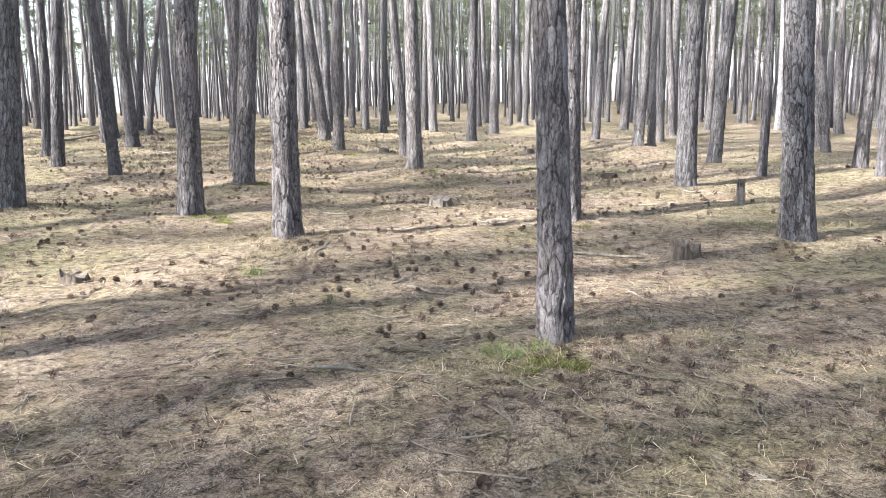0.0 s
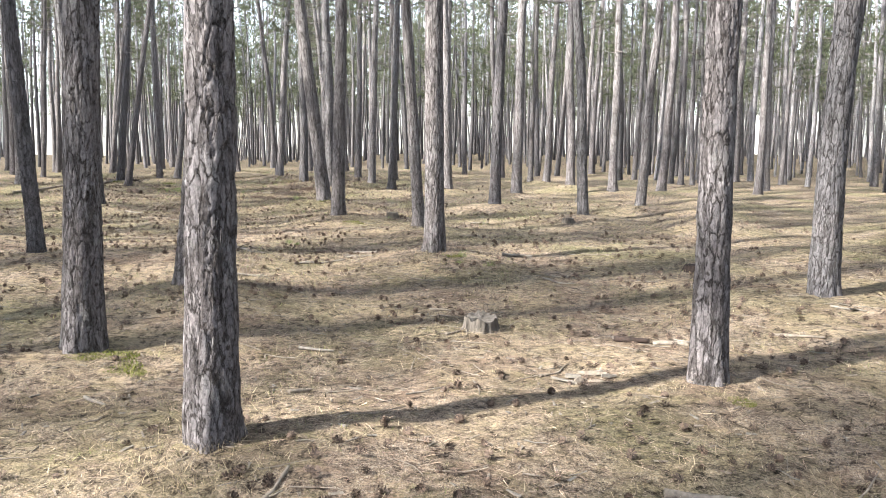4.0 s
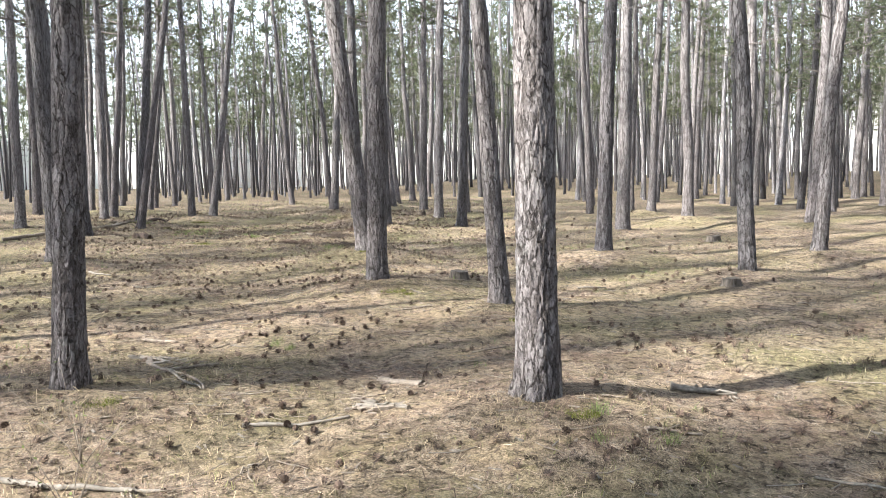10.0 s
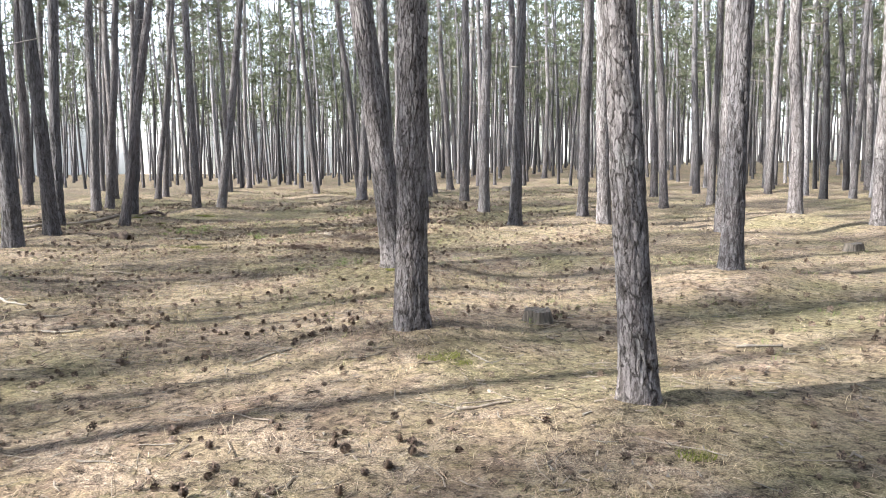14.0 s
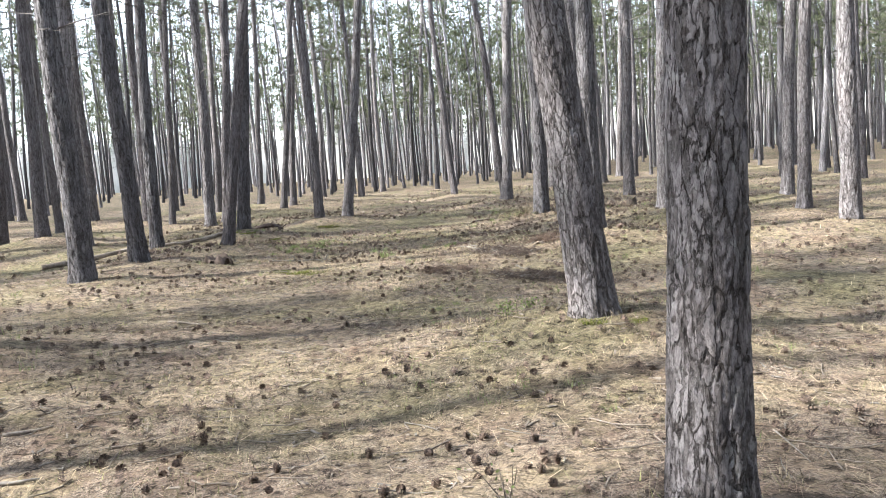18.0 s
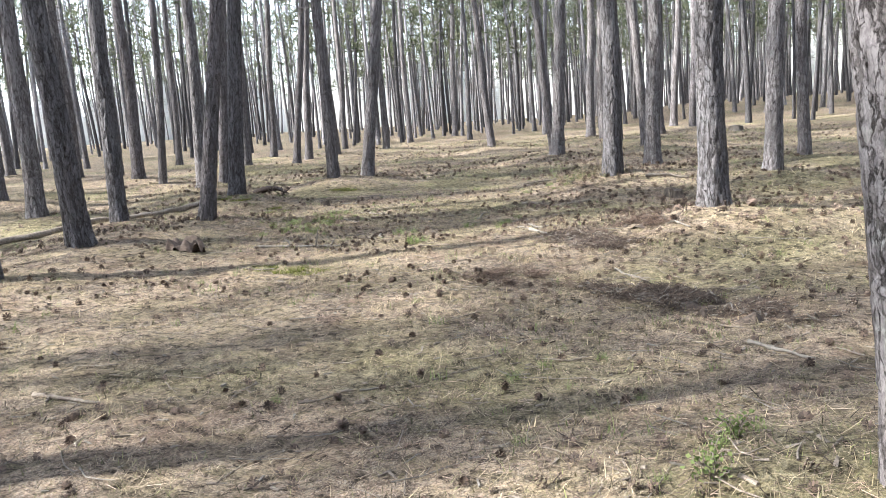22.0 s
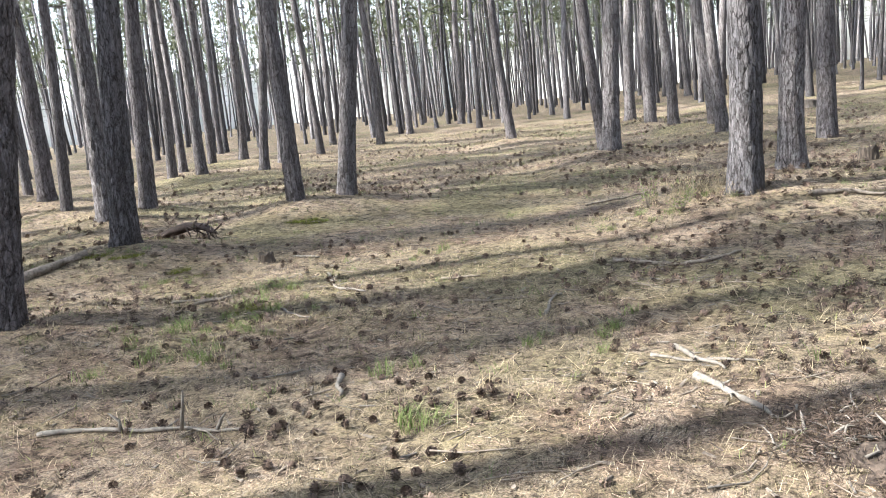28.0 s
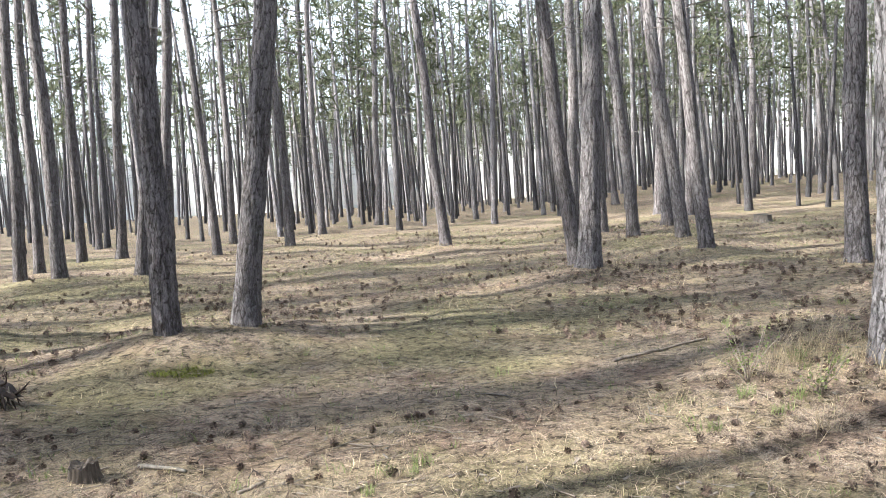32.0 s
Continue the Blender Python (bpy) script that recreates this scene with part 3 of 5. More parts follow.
pine(-17.19, 38.89, 0.30, 0.049, 0.039, 0.04)
pine(-6.21, 15.15, 0.23, -0.051, -0.023, 0.00)
pine(-7.94, 47.16, 0.30, -0.098, -0.004, 0.05)
pine(1.35, 32.08, 0.39, -0.004, 0.000, 0.03)
pine(7.63, 15.31, 0.25, 0.004, -0.002, 0.04)
pine(-19.33, 39.08, 0.225, 0.044, 0.042, 0.04)
pine(4.35, 25.69, 0.27, 0.031, -0.007, 0.07)
pine(-9.55, 23.81, 0.38, -0.033, -0.018, 0.04)
pine(-19.11, 45.33, 0.26, 0.081, 0.055, 0.04)
pine(-1.60, 36.32, 0.28, 0.005, -0.000, 0.04)
pine(-3.80, 41.15, 0.27, -0.027, 0.000, 0.04)
pine(-20.88, 45.05, 0.31, 0.015, 0.012, 0.04)
pine(-8.13, 16.72, 0.26, 0.083, 0.043, 0.04)
pine(9.72, 22.19, 0.26, -0.054, 0.032, 0.04)
pine(-21.79, 44.95, 0.27, 0.019, 0.008, 0.04)
pine(-8.29, 50.15, 0.33, -0.091, -0.001, 0.04)
pine(-21.60, 40.69, 0.37, 0.021, 0.025, 0.04)
pine(-9.44, 51.11, 0.32, -0.064, -0.004, 0.04)
pine(6.20, 24.89, 0.21, -0.008, 0.000, 0.04)
pine(-14.11, 50.95, 0.3, -0.063, -0.019, 0.04)
pine(-3.16, 33.62, 0.31, 0.029, 0.003, 0.01)
pine(-22.91, 46.76, 0.25, 0.007, 0.006, 0.04)
pine(7.51, 28.96, 0.29, -0.048, 0.019, 0.04)
pine(9.01, 19.97, 0.24, -0.088, 0.038, 0.04)
pine(5.14, 21.42, 0.21, 0.034, -0.007, 0.04)
pine(3.63, 35.72, 0.36, -0.012, 0.002, 0.17)
pine(-10.02, 19.86, 0.25, 0.038, 0.021, 0.04)
pine(-20.45, 50.52, 0.25, -0.037, -0.021, 0.04)
pine(-23.27, 50.23, 0.31, 0.053, 0.039, 0.04)
pine(-24.18, 49.75, 0.28, 0.022, 0.015, 0.04)
pine(-19.31, 52.65, 0.30, -0.019, -0.009, 0.08)
pine(-8.57, 56.09, 0.35, -0.030, -0.000, 0.04)
pine(-1.63, 41.17, 0.34, 0.016, -0.001, 0.04)
pine(4.98, 33.93, 0.34, -0.025, 0.005, 0.04)
pine(-19.72, 34.49, 0.36, -0.005, -0.005, 0.20)
pine(-22.81, 41.26, 0.22, 0.008, 0.005, 0.04)
pine(0.85, 40.02, 0.28, -0.024, 0.002, 0.04)
pine(-22.26, 37.55, 0.26, -0.019, -0.019, 0.04)
pine(3.11, 40.75, 0.33, 0.055, -0.006, 0.04)
pine(9.97, 33.11, 0.29, -0.019, 0.006, 0.04)
pine(-23.21, 56.18, 0.29, -0.004, -0.002, 0.04)
pine(-20.20, 47.90, 0.3, 0.035, 0.021, 0.04)
pine(6.84, 34.43, 0.36, 0.048, -0.010, 0.04)
pine(8.05, 31.00, 0.38, -0.027, 0.010, 0.04)
pine(-28.79, 56.27, 0.25, 0.032, 0.025, 0.04)
pine(-21.78, 60.61, 0.31, 0.003, 0.001, 0.04)
pine(2.43, 41.45, 0.27, 0.010, -0.001, 0.04)
pine(13.69, 29.84, 0.33, -0.051, 0.023, 0.04)
pine(9.12, 40.60, 0.26, -0.015, 0.004, 0.04)
pine(-23.52, 40.25, 0.36, -0.010, -0.010, 0.25)
pine(-21.20, 65.67, 0.36, 0.048, 0.017, 0.04)
pine(-11.30, 55.47, 0.38, 0.028, 0.004, 0.04)
pine(-16.71, 32.76, 0.33, 0.023, 0.013, 0.04)
pine(5.98, 50.07, 0.30, 0.024, -0.005, 0.04)
pine(8.09, 46.09, 0.28, 0.020, -0.004, 0.04)
pine(-26.51, 48.36, 0.28, 0.021, 0.017, 0.04)
pine(12.99, 45.26, 0.38, -0.020, 0.007, 0.04)
pine(14.10, 42.15, 0.25, 0.035, -0.013, 0.04)
pine(-32.31, 45.33, 0.35, -0.005, -0.005, 0.04)
pine(4.49, 50.24, 0.26, 0.044, -0.005, 0.04)
pine(-10.34, 53.21, 0.38, -0.004, -0.001, 0.04)
pine(-34.70, 46.82, 0.32, 0.032, 0.036, 0.04)
pine(11.41, 54.84, 0.37, -0.040, 0.010, 0.04)
pine(14.92, 53.98, 0.38, 0.002, -0.001, 0.04)
pine(-4.51, 72.19, 0.38, 0.001, -0.000, 0.04)
pine(-7.74, 61.20, 0.38, 0.005, 0.000, 0.04)
pine(16.29, 56.68, 0.35, 0.018, -0.006, 0.04)
pine(7.17, 55.25, 0.38, 0.022, -0.003, 0.04)
pine(-8.83, 63.57, 0.38, 0.024, 0.002, 0.04)
pine(-10.94, 72.94, 0.38, -0.041, -0.004, 0.04)
LISTED = len(TREES)

# unseen pines added behind the start, to shade the floor there
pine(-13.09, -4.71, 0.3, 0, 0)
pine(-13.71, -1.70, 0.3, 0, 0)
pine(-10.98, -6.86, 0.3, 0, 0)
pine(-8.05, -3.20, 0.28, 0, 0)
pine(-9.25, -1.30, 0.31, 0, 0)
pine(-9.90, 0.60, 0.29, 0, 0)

# ---- the wood around: pines beyond those along the way ----
LOOKOUTS = ((0.50, 0.36, 3), (0.02, 6.87, -3), (-0.74, 11.04, 8), (-1.80, 15.64, 12), (-4.85, 23.23, 22), (-6.97, 27.77, 22), (-8.75, 31.18, 16))


def surveyed(x, y, reach=33):
    """Whether a place lies in the stretch whose pines are listed above."""
    for ex, ey, yaw in LOOKOUTS:
        dx, dy = x - ex, y - ey
        if math.hypot(dx, dy) < 4.0:
            return True
        off = math.degrees(math.atan2(-dx, dy)) - yaw
        if math.hypot(dx, dy) < reach and abs((off + 180) % 360 - 180) < 32:
            return True
    return False


def sun_gap(x, y):
    """Whether an unseen filler pine is left out here, so that sun reaches a chosen spot."""
    for gx, gy in ((1.3, 10.2), (0.4, 9.9), (2.9, 11.0), (4.0, 12.5), (-0.7, 15.5), (-10.0, 29.5), (-4.6, 22.6), (-10.0, 34.1), (-3.9, 18.9)):
        along = -0.848 * (x - gx) - 0.53 * (y - gy)
        if 8 < along < 24 and abs(0.848 * (y - gy) - 0.53 * (x - gx)) < 1.6:
            return True
    return False


rng = np.random.default_rng(11)
STANDING = [(t[0], t[1]) for t in TREES]
GRID = {}
for p in STANDING:
    GRID.setdefault((int(p[0] // 4), int(p[1] // 4)), []).append(p)
NEAR_FILL, FAR_FILL = [], []
for k in range(26000):
    x, y = rng.uniform(-85, 62), rng.uniform(-18, 150)
    if math.hypot(x + 4, y - 22) > 118 or surveyed(x, y) or (y < 0 and x > 12) or (y < 12 and x < -45):
        continue
    cx, cy = int(x // 4), int(y // 4)
    far = min(math.hypot(x - e[0], y - e[1]) for e in LOOKOUTS)
    gap = rng.uniform(1.9, 3.0) if far < 34 else rng.uniform(1.5, 2.5)
    if far < 34 and sun_gap(x, y):
        continue
    if x < -25 - 0.1 * y and rng.uniform() < (0.86 if y > 46 else 0.5):
        continue
    if any(math.hypot(x - p[0], y - p[1]) < gap for a in (-1, 0, 1) for b in (-1, 0, 1) for p in GRID.get((cx + a, cy + b), ())):
        continue
    GRID.setdefault((cx, cy), []).append((x, y))
    (NEAR_FILL if far < 22 else FAR_FILL).append((x, y, rng.uniform(0.22, 0.36) if far < 34 else rng.uniform(0.15, 0.28), rng.normal(-0.01, 0.03), rng.normal(0, 0.03)))
sown = np.random.default_rng(23)
for k in range(2600):                   # thinner growth towards the open side
    x, y = sown.uniform(-80, -25), sown.uniform(40, 125)
    cx, cy = int(x // 4), int(y // 4)
    if math.hypot(x + 4, y - 22) > 116 or surveyed(x, y, 38) or x > -27 - 0.1 * y or sown.uniform() < 0.55:
        continue
    if any(math.hypot(x - p[0], y - p[1]) < 2.6 for a in (-1, 0, 1) for b in (-1, 0, 1) for p in GRID.get((cx + a, cy + b), ())):
        continue
    GRID.setdefault((cx, cy), []).append((x, y))
    FAR_FILL.append((x, y, sown.uniform(0.14, 0.25), sown.normal(-0.01, 0.03), sown.normal(0, 0.03)))
for x, y, d, lx, ly in NEAR_FILL:
    if not (-18.4 < x < -17.5 and 17.8 < y < 18.6):      # unseen pine left out, to let sun onto the way
        pine(x, y, d, lx, ly)
# two unseen pines added to shade the floor near the walk's end
pine(-19.05, 27.75, 0.30, 0.01, 0.0)
pine(-17.60, 29.00, 0.27, 0.0, 0.01)

ON_THE_WAY = ((0.50, 0.36), (-0.00, 5.04), (0.02, 7.32), (-0.65, 11.04), (-1.80, 15.64), (-2.96, 18.63), (-4.49, 22.12), (-6.44, 26.75), (-7.68, 29.06), (-8.75, 31.18))
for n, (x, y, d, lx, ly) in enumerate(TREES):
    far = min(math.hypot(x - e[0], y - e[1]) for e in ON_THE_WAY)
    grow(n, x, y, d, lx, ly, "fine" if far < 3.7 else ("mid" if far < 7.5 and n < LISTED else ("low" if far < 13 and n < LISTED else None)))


def distant_woods():
    """The far trees, beyond counting."""
    root = tagged(new("distant_woods"), "dense far stand of grey pine trunks under a green canopy", "woods", "", "stuff")
    trunks, limbs, sprays = [], [], []
    close_crowns = [limbs_and_sprays(90 + v, 5.0, 16.0, 2.4, 12, 7, 9, 0.44, 3) for v in range(4)]
    far_crowns = [limbs_and_sprays(94 + v, 5.0, 16.0, 2.4, 9, 5, 5, 0.8, 3) for v in range(4)]
    close_twigs = [dead_twigs(150 + v, 3.2, 9.0, 22, 3, 1.3, 0.009) for v in range(4)]
    far_twigs = [dead_twigs(154 + v, 3.0, 9.0, 16, 1, 1.4, 0.016) for v in range(4)]
    for n, (x, y, d, lx, ly) in enumerate(FAR_FILL):
        z = float(land(x, y, False))
        zs = np.array([-0.3, 0.1, 0.5, 3.0, 6.0, 9.0, 12.0, 16.5])
        bend = 0.12 * np.sin(zs * 0.35 + n)
        pts = np.stack([x + lx * zs + bend, y + ly * zs + 0.1 * np.cos(zs * 0.3 + 2 * n), z + zs], -1)
        trunks.append(tube(pts, d / 2 * np.array([1.3, 1.18, 1.0, 0.9, 0.78, 0.64, 0.48, 0.25]), 7 if math.hypot(x + 4, y - 20) < 45 else 5, False))
        wood, green = (close_crowns if math.hypot(x + 4, y - 20) < 45 else far_crowns)[n % 4]
        c, s = math.cos(n * 2.4), math.sin(n * 2.4)
        turn = np.array([[c, s, 0], [-s, c, 0], [0, 0, 1]])
        shift = np.array([x + lx * 12, y + ly * 12, z])
        sprays.append((green[0] @ turn * (1, 1, 1 + 0.05 * math.sin(n)) + shift, green[1]))
        close = math.hypot(x + 4, y - 20) < 45
        twig = (close_twigs if close else far_twigs)[n % 4]
        limbs.append((twig[0] @ turn + np.array([x + lx * 6, y + ly * 6, z]), twig[1]))
        if close:
            limbs.append((wood[0] @ turn + shift, wood[1]))
    me = mesh_of("trunks", *joined(trunks), LIT_SHADED_BARK)
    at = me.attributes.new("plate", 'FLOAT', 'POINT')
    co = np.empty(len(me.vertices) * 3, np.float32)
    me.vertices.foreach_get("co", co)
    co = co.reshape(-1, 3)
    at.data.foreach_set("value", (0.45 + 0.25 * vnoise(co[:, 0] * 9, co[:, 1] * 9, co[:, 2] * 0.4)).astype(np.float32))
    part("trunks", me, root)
    part("limbs", mesh_of("limbs", *joined(limbs), DEAD_TWIG), root)
    part("needle_sprays", mesh_of("needle_sprays", *joined(sprays), NEEDLES, False), root)


distant_woods()


def wood_edge():
    """The plain far edge of the wood, a ragged ring well beyond the last trees, coloured pale for haze."""
    m, n, l, b = material("hazed_wood_edge", 1.0, 0.0)
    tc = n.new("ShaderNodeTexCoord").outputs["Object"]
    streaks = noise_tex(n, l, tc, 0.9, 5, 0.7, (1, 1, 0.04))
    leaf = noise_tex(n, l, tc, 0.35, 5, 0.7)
    # pale greys carry the haze of distance in the colour itself
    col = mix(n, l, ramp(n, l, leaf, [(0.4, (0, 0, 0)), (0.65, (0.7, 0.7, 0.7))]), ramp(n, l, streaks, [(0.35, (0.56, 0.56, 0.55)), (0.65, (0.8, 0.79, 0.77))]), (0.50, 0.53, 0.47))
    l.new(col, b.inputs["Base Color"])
    count = 3000
    th = np.linspace(0, 2 * np.pi, count + 1)[:-1]
    rng = np.random.default_rng(17)
    open_side = np.exp(-((np.degrees(th) - 156) / 22) ** 2)
    top = (11.0 - 7.5 * open_side) * (1 + 0.22 * fnoise(np.cos(th) * 9, np.sin(th) * 9, 0.5, 4)) * (1 + 0.45 * fnoise(np.cos(th) * 60, np.sin(th) * 60, 1.5, 3)) * rng.uniform(0.65, 1.15, count)
    r = 121 + 3 * vnoise(np.cos(th) * 12, np.sin(th) * 12, 2.0)
    x, y = -4 + r * np.cos(th), 22 + r * np.sin(th)
    v = np.concatenate([np.stack([x, y, th * 0 - 2.5], -1), np.stack([x, y, top], -1)])
    k = np.arange(count)
    f = np.stack([k, (k + 1) % count, count + (k + 1) % count, count + k], -1)
    tagged(new("backdrop", mesh_of("backdrop", v, f, m)), "grey-green far wood edge with haze painted into its colour", "backdrop", "", "structure")


wood_edge()


# ---- the forest floor ----
def lines(lo, a, b, hi, fine, grow_by):
    """Grid lines, close together from a to b and ever wider beyond."""
    out, step = list(np.arange(a, b, fine)), fine
    left, right = [], []
    p = a
    while p > lo:
        step *= grow_by
        p -= step
        left.append(p)
    p, step = out[-1], fine
    while p < hi:
        step *= grow_by
        p += step
        right.append(p)
    return np.array(left[::-1] + out + right)


def forest_floor():
    xs, ys = lines(-420, -16.0, 5.0, 420, 0.09, 1.09), lines(-420, 2.5, 42.0, 420, 0.09, 1.09)
    x, y = np.meshgrid(xs, ys, indexing="ij")
    z = land(x, y, False)
    for mx, my, h, r in MOUNDS:
        i0, i1 = np.searchsorted(xs, (mx - 3 * r, mx + 3 * r))
        j0, j1 = np.searchsorted(ys, (my - 3 * r, my + 3 * r))
        sx, sy = x[i0:i1, j0:j1], y[i0:i1, j0:j1]
        z[i0:i1, j0:j1] += h * np.exp(-((sx - mx) ** 2 + (sy - my) ** 2) / (r * r))
    n, m = len(xs), len(ys)
    i, j = np.meshgrid(np.arange(n - 1), np.arange(m - 1), indexing="ij")
    faces = np.stack([i * m + j, (i + 1) * m + j, (i + 1) * m + j + 1, i * m + j + 1], -1).reshape(-1, 4)
    me = mesh_of("ground", np.stack([x, y, z], -1).reshape(-1, 3), faces, GROUND)
    tagged(new("ground", me), "forest floor of brown pine needles and dry grass", "ground", "", "structure")


forest_floor()


# ---- stumps, logs and fallen branches ----
def stump(x, y, r, h, label="low weathered grey pine stump rotting on the forest floor", wood=ROT_WOOD, ragged=0.12):
    seed = int(abs(x * 131 + y * 17))
    root = tagged(new("tree_stump"), label, "stump", "stumps in the wood")
    root.matrix_basis = Matrix.Translation((x, y, float(land(x, y)) - 0.02))
    n, zs = 56, np.concatenate([[-0.06], np.linspace(0, 1, 9)])
    th = np.linspace(0, 2 * np.pi, n, endpoint=False)
    z, t = np.meshgrid(zs, th, indexing="ij")
    rim = 1 + ragged * vnoise(np.cos(t) * 2.5, np.sin(t) * 2.5, seed * 0.37) + 0.4 * ragged * vnoise(np.cos(t) * 8, np.sin(t) * 8, seed)
    rad = r * (1 + 0.42 * np.exp(-np.maximum(z, 0) * h / 0.06) * (0.6 + 0.6 * vnoise(np.cos(t) * 2, np.sin(t) * 2, seed)) - 0.07 * z)
    rad = rad - 0.17 * r * (1 - smooth(0.0, 0.35, np.abs(vnoise(np.cos(t) * 5, np.sin(t) * 5, z * 0.5 + seed)))) * (1.1 - 0.9 * z) + 0.012 * vnoise(np.cos(t) * 9, np.sin(t) * 9, z * 1.3 + seed) + 0.006 * vnoise(np.cos(t) * 22, np.sin(t) * 22, z * 2)
    top = np.where(z > 0, z * h * rim, z)
    verts = np.stack([rad * np.cos(t), rad * np.sin(t), top], -1)
    m = len(zs)
    i, j = np.meshgrid(np.arange(m - 1), np.arange(n), indexing="ij")
    faces = np.stack([i * n + j, i * n + (j + 1) % n, (i + 1) * n + (j + 1) % n, (i + 1) * n + j], -1).reshape(-1, 4)
    part("side_wood", mesh_of("side_wood", verts.reshape(-1, 3), faces, wood), root)
    rings = [verts[-1] * (1, 1, 1) * np.array([s, s, 1]) + np.array([0, 0, -0.02 * (1 - s)]) + np.array([0, 0, 1]) * (0.015 * vnoise(np.cos(th) * 5 * s, np.sin(th) * 5 * s, seed + 4))[:, None] * (s < 0.99) for s in (1.0, 0.8, 0.55, 0.3)]
    rings = np.array(rings)
    rings[1:, :, 2] = rings[1:, :, 2] * 0.5 + 0.5 * np.mean(verts[-1][:, 2]) - 0.01
    v = np.concatenate([rings.reshape(-1, 3), rings[-1].mean(0)[None]])
    i, j = np.meshgrid(np.arange(3), np.arange(n), indexing="ij")
    f = np.stack([i * n + j, i * n + (j + 1) % n, (i + 1) * n + (j + 1) % n, (i + 1) * n + j], -1).reshape(-1, 4)
    k = np.arange(n)
    f = np.concatenate([f, np.stack([3 * n + k, 3 * n + (k + 1) % n, k * 0 + 4 * n, k * 0 + 4 * n], -1)])
    part("cut_face", mesh_of("cut_face", v, tri_quads(f), wood if wood in (LOG_WOOD, BROWN_ROT) else PALE_ROT), root, "cracked weathered cut face")
    return root


BROWN_ROT = wood_material("brown_rotten_wood", (0.012, 0.01, 0.008), (0.13, 0.105, 0.085), 30, (1, 1, 0.25))
PALE_ROT = wood_material("weathered_cut_wood", (0.03, 0.026, 0.023), (0.125, 0.11, 0.096), 35)
STICKS = 0


def stick(x0, y0, x1, y1, r, kind="pale"):
    """A branch, chip or strip of bark that lies on the ground from one place to another."""
    global STICKS
    STICKS += 1
    rng = np.random.default_rng(900 + STICKS)
    length = math.hypot(x1 - x0, y1 - y0)
    r = min(max(r, 0.005), 0.06)
    mid = ((x0 + x1) / 2, (y0 + y1) / 2)
    n = max(8, int(length / 0.03))
    s = np.linspace(0, 1, n)
    side = np.array([-(y1 - y0), x1 - x0]) / max(length, 0.01)
    wob = length * 0.028 * (np.sin(s * rng.uniform(3, 7) + rng.uniform(0, 6)) + 0.5 * np.sin(s * rng.uniform(9, 15)))
    wob = wob * (0.3 if kind == "log" else 1.0)
    wob -= wob[0] + (wob[-1] - wob[0]) * s
    px, py = x0 + (x1 - x0) * s + side[0] * wob, y0 + (y1 - y0) * s + side[1] * wob
    base = land(px, py)
    pz = np.maximum(base, np.convolve(np.pad(base, 2, mode="edge"), np.ones(5) / 5, "valid")) + r * 0.75
    origin = np.array([mid[0], mid[1], float(land(*mid))])
    pts = np.stack([px, py, pz], -1) - origin
    if kind == "bark":
        root = tagged(new("bark_strip"), "curled strip of dark pine bark lying on needles", "bark", "bark on the ground")
        w = np.clip(r * 2.2, 0.02, 0.06)
        u = np.linspace(-1, 1, 6)
        uu, ss = np.meshgrid(u, s, indexing="ij")
        edge = w * (0.75 + 0.35 * vnoise(ss * 6, uu * 3, STICKS))
        v = pts[None] + np.array([side[0], side[1], 0]) * (uu * edge)[..., None] + np.array([0, 0, 1.0]) * ((1 - uu**2) * 0.02 - 0.008)[..., None]
        low = v - (0, 0, 0.009)
        i, j = np.meshgrid(np.arange(5), np.arange(n - 1), indexing="ij")
        f = np.stack([i * n + j, (i + 1) * n + j, (i + 1) * n + j + 1, i * n + j + 1], -1).reshape(-1, 4)
        both = np.concatenate([v.reshape(-1, 3), low.reshape(-1, 3)])
        me = mesh_of("bark_strip", both, np.concatenate([f, f[:, ::-1] + 6 * n]), DARK_WOOD)
        root.matrix_basis = Matrix.Translation(origin)
        part("strip", me, root)
        return root
    r = r * 0.8 if kind == "pale" else r
    wood = {"pale": PALE_WOOD, "dark": DARK_WOOD, "log": ROT_WOOD, "black": LOG_WOOD}[kind]
    label = {"pale": "bleached bare pine branch lying on the needle litter", "dark": "thin weathered brown branch lying on the needle litter", "log": "short thick rotting grey branch lying on the ground", "black": "short blackened rotten branch lying on the ground"}[kind]
    root = tagged(new("fallen_branch"), label, "branch", "fallen branches")
    root.matrix_basis = Matrix.Translation(origin)
    rad = r * (1.1 - 0.55 * s) * (1 + 0.24 * vnoise(s * length * 22, s * 0, STICKS) + 0.12 * vnoise(s * length * 60, s * 0, STICKS))
    if kind == "log":
        rad = r * (1 + 0.12 * vnoise(s * 7, s * 0, STICKS))
    part("stem", mesh_of("stem", *tube_mesh(pts, rad, 8)), root).data.materials.append(wood)
    if length > 0.45:
        for k in range(int(rng.integers(1, 4))):
            at = int(rng.uniform(0.2, 0.85) * n)
            turn = rng.choice((-1, 1)) * rng.uniform(0.5, 1.1)
            d = (pts[-1] - pts[0]) / length
            way = np.array([d[0] * math.cos(turn) - d[1] * math.sin(turn), d[0] * math.sin(turn) + d[1] * math.cos(turn), rng.uniform(0.02, 0.5)])
            ln = rng.uniform(0.08, 0.28) * length
            q = pts[at]
            tw = [q, q + way * ln * 0.5 + rng.normal(0, 0.01, 3), q + way * ln]
            part("twig", mesh_of("twig", *tube_mesh(tw, [rad[at] * 0.55, rad[at] * 0.42, rad[at] * 0.18], 5)), root).data.materials.append(wood)
    return root


def tube_mesh(points, radii, sides):
    v, f = tube(points, radii, sides)
    return v, tri_quads(f)


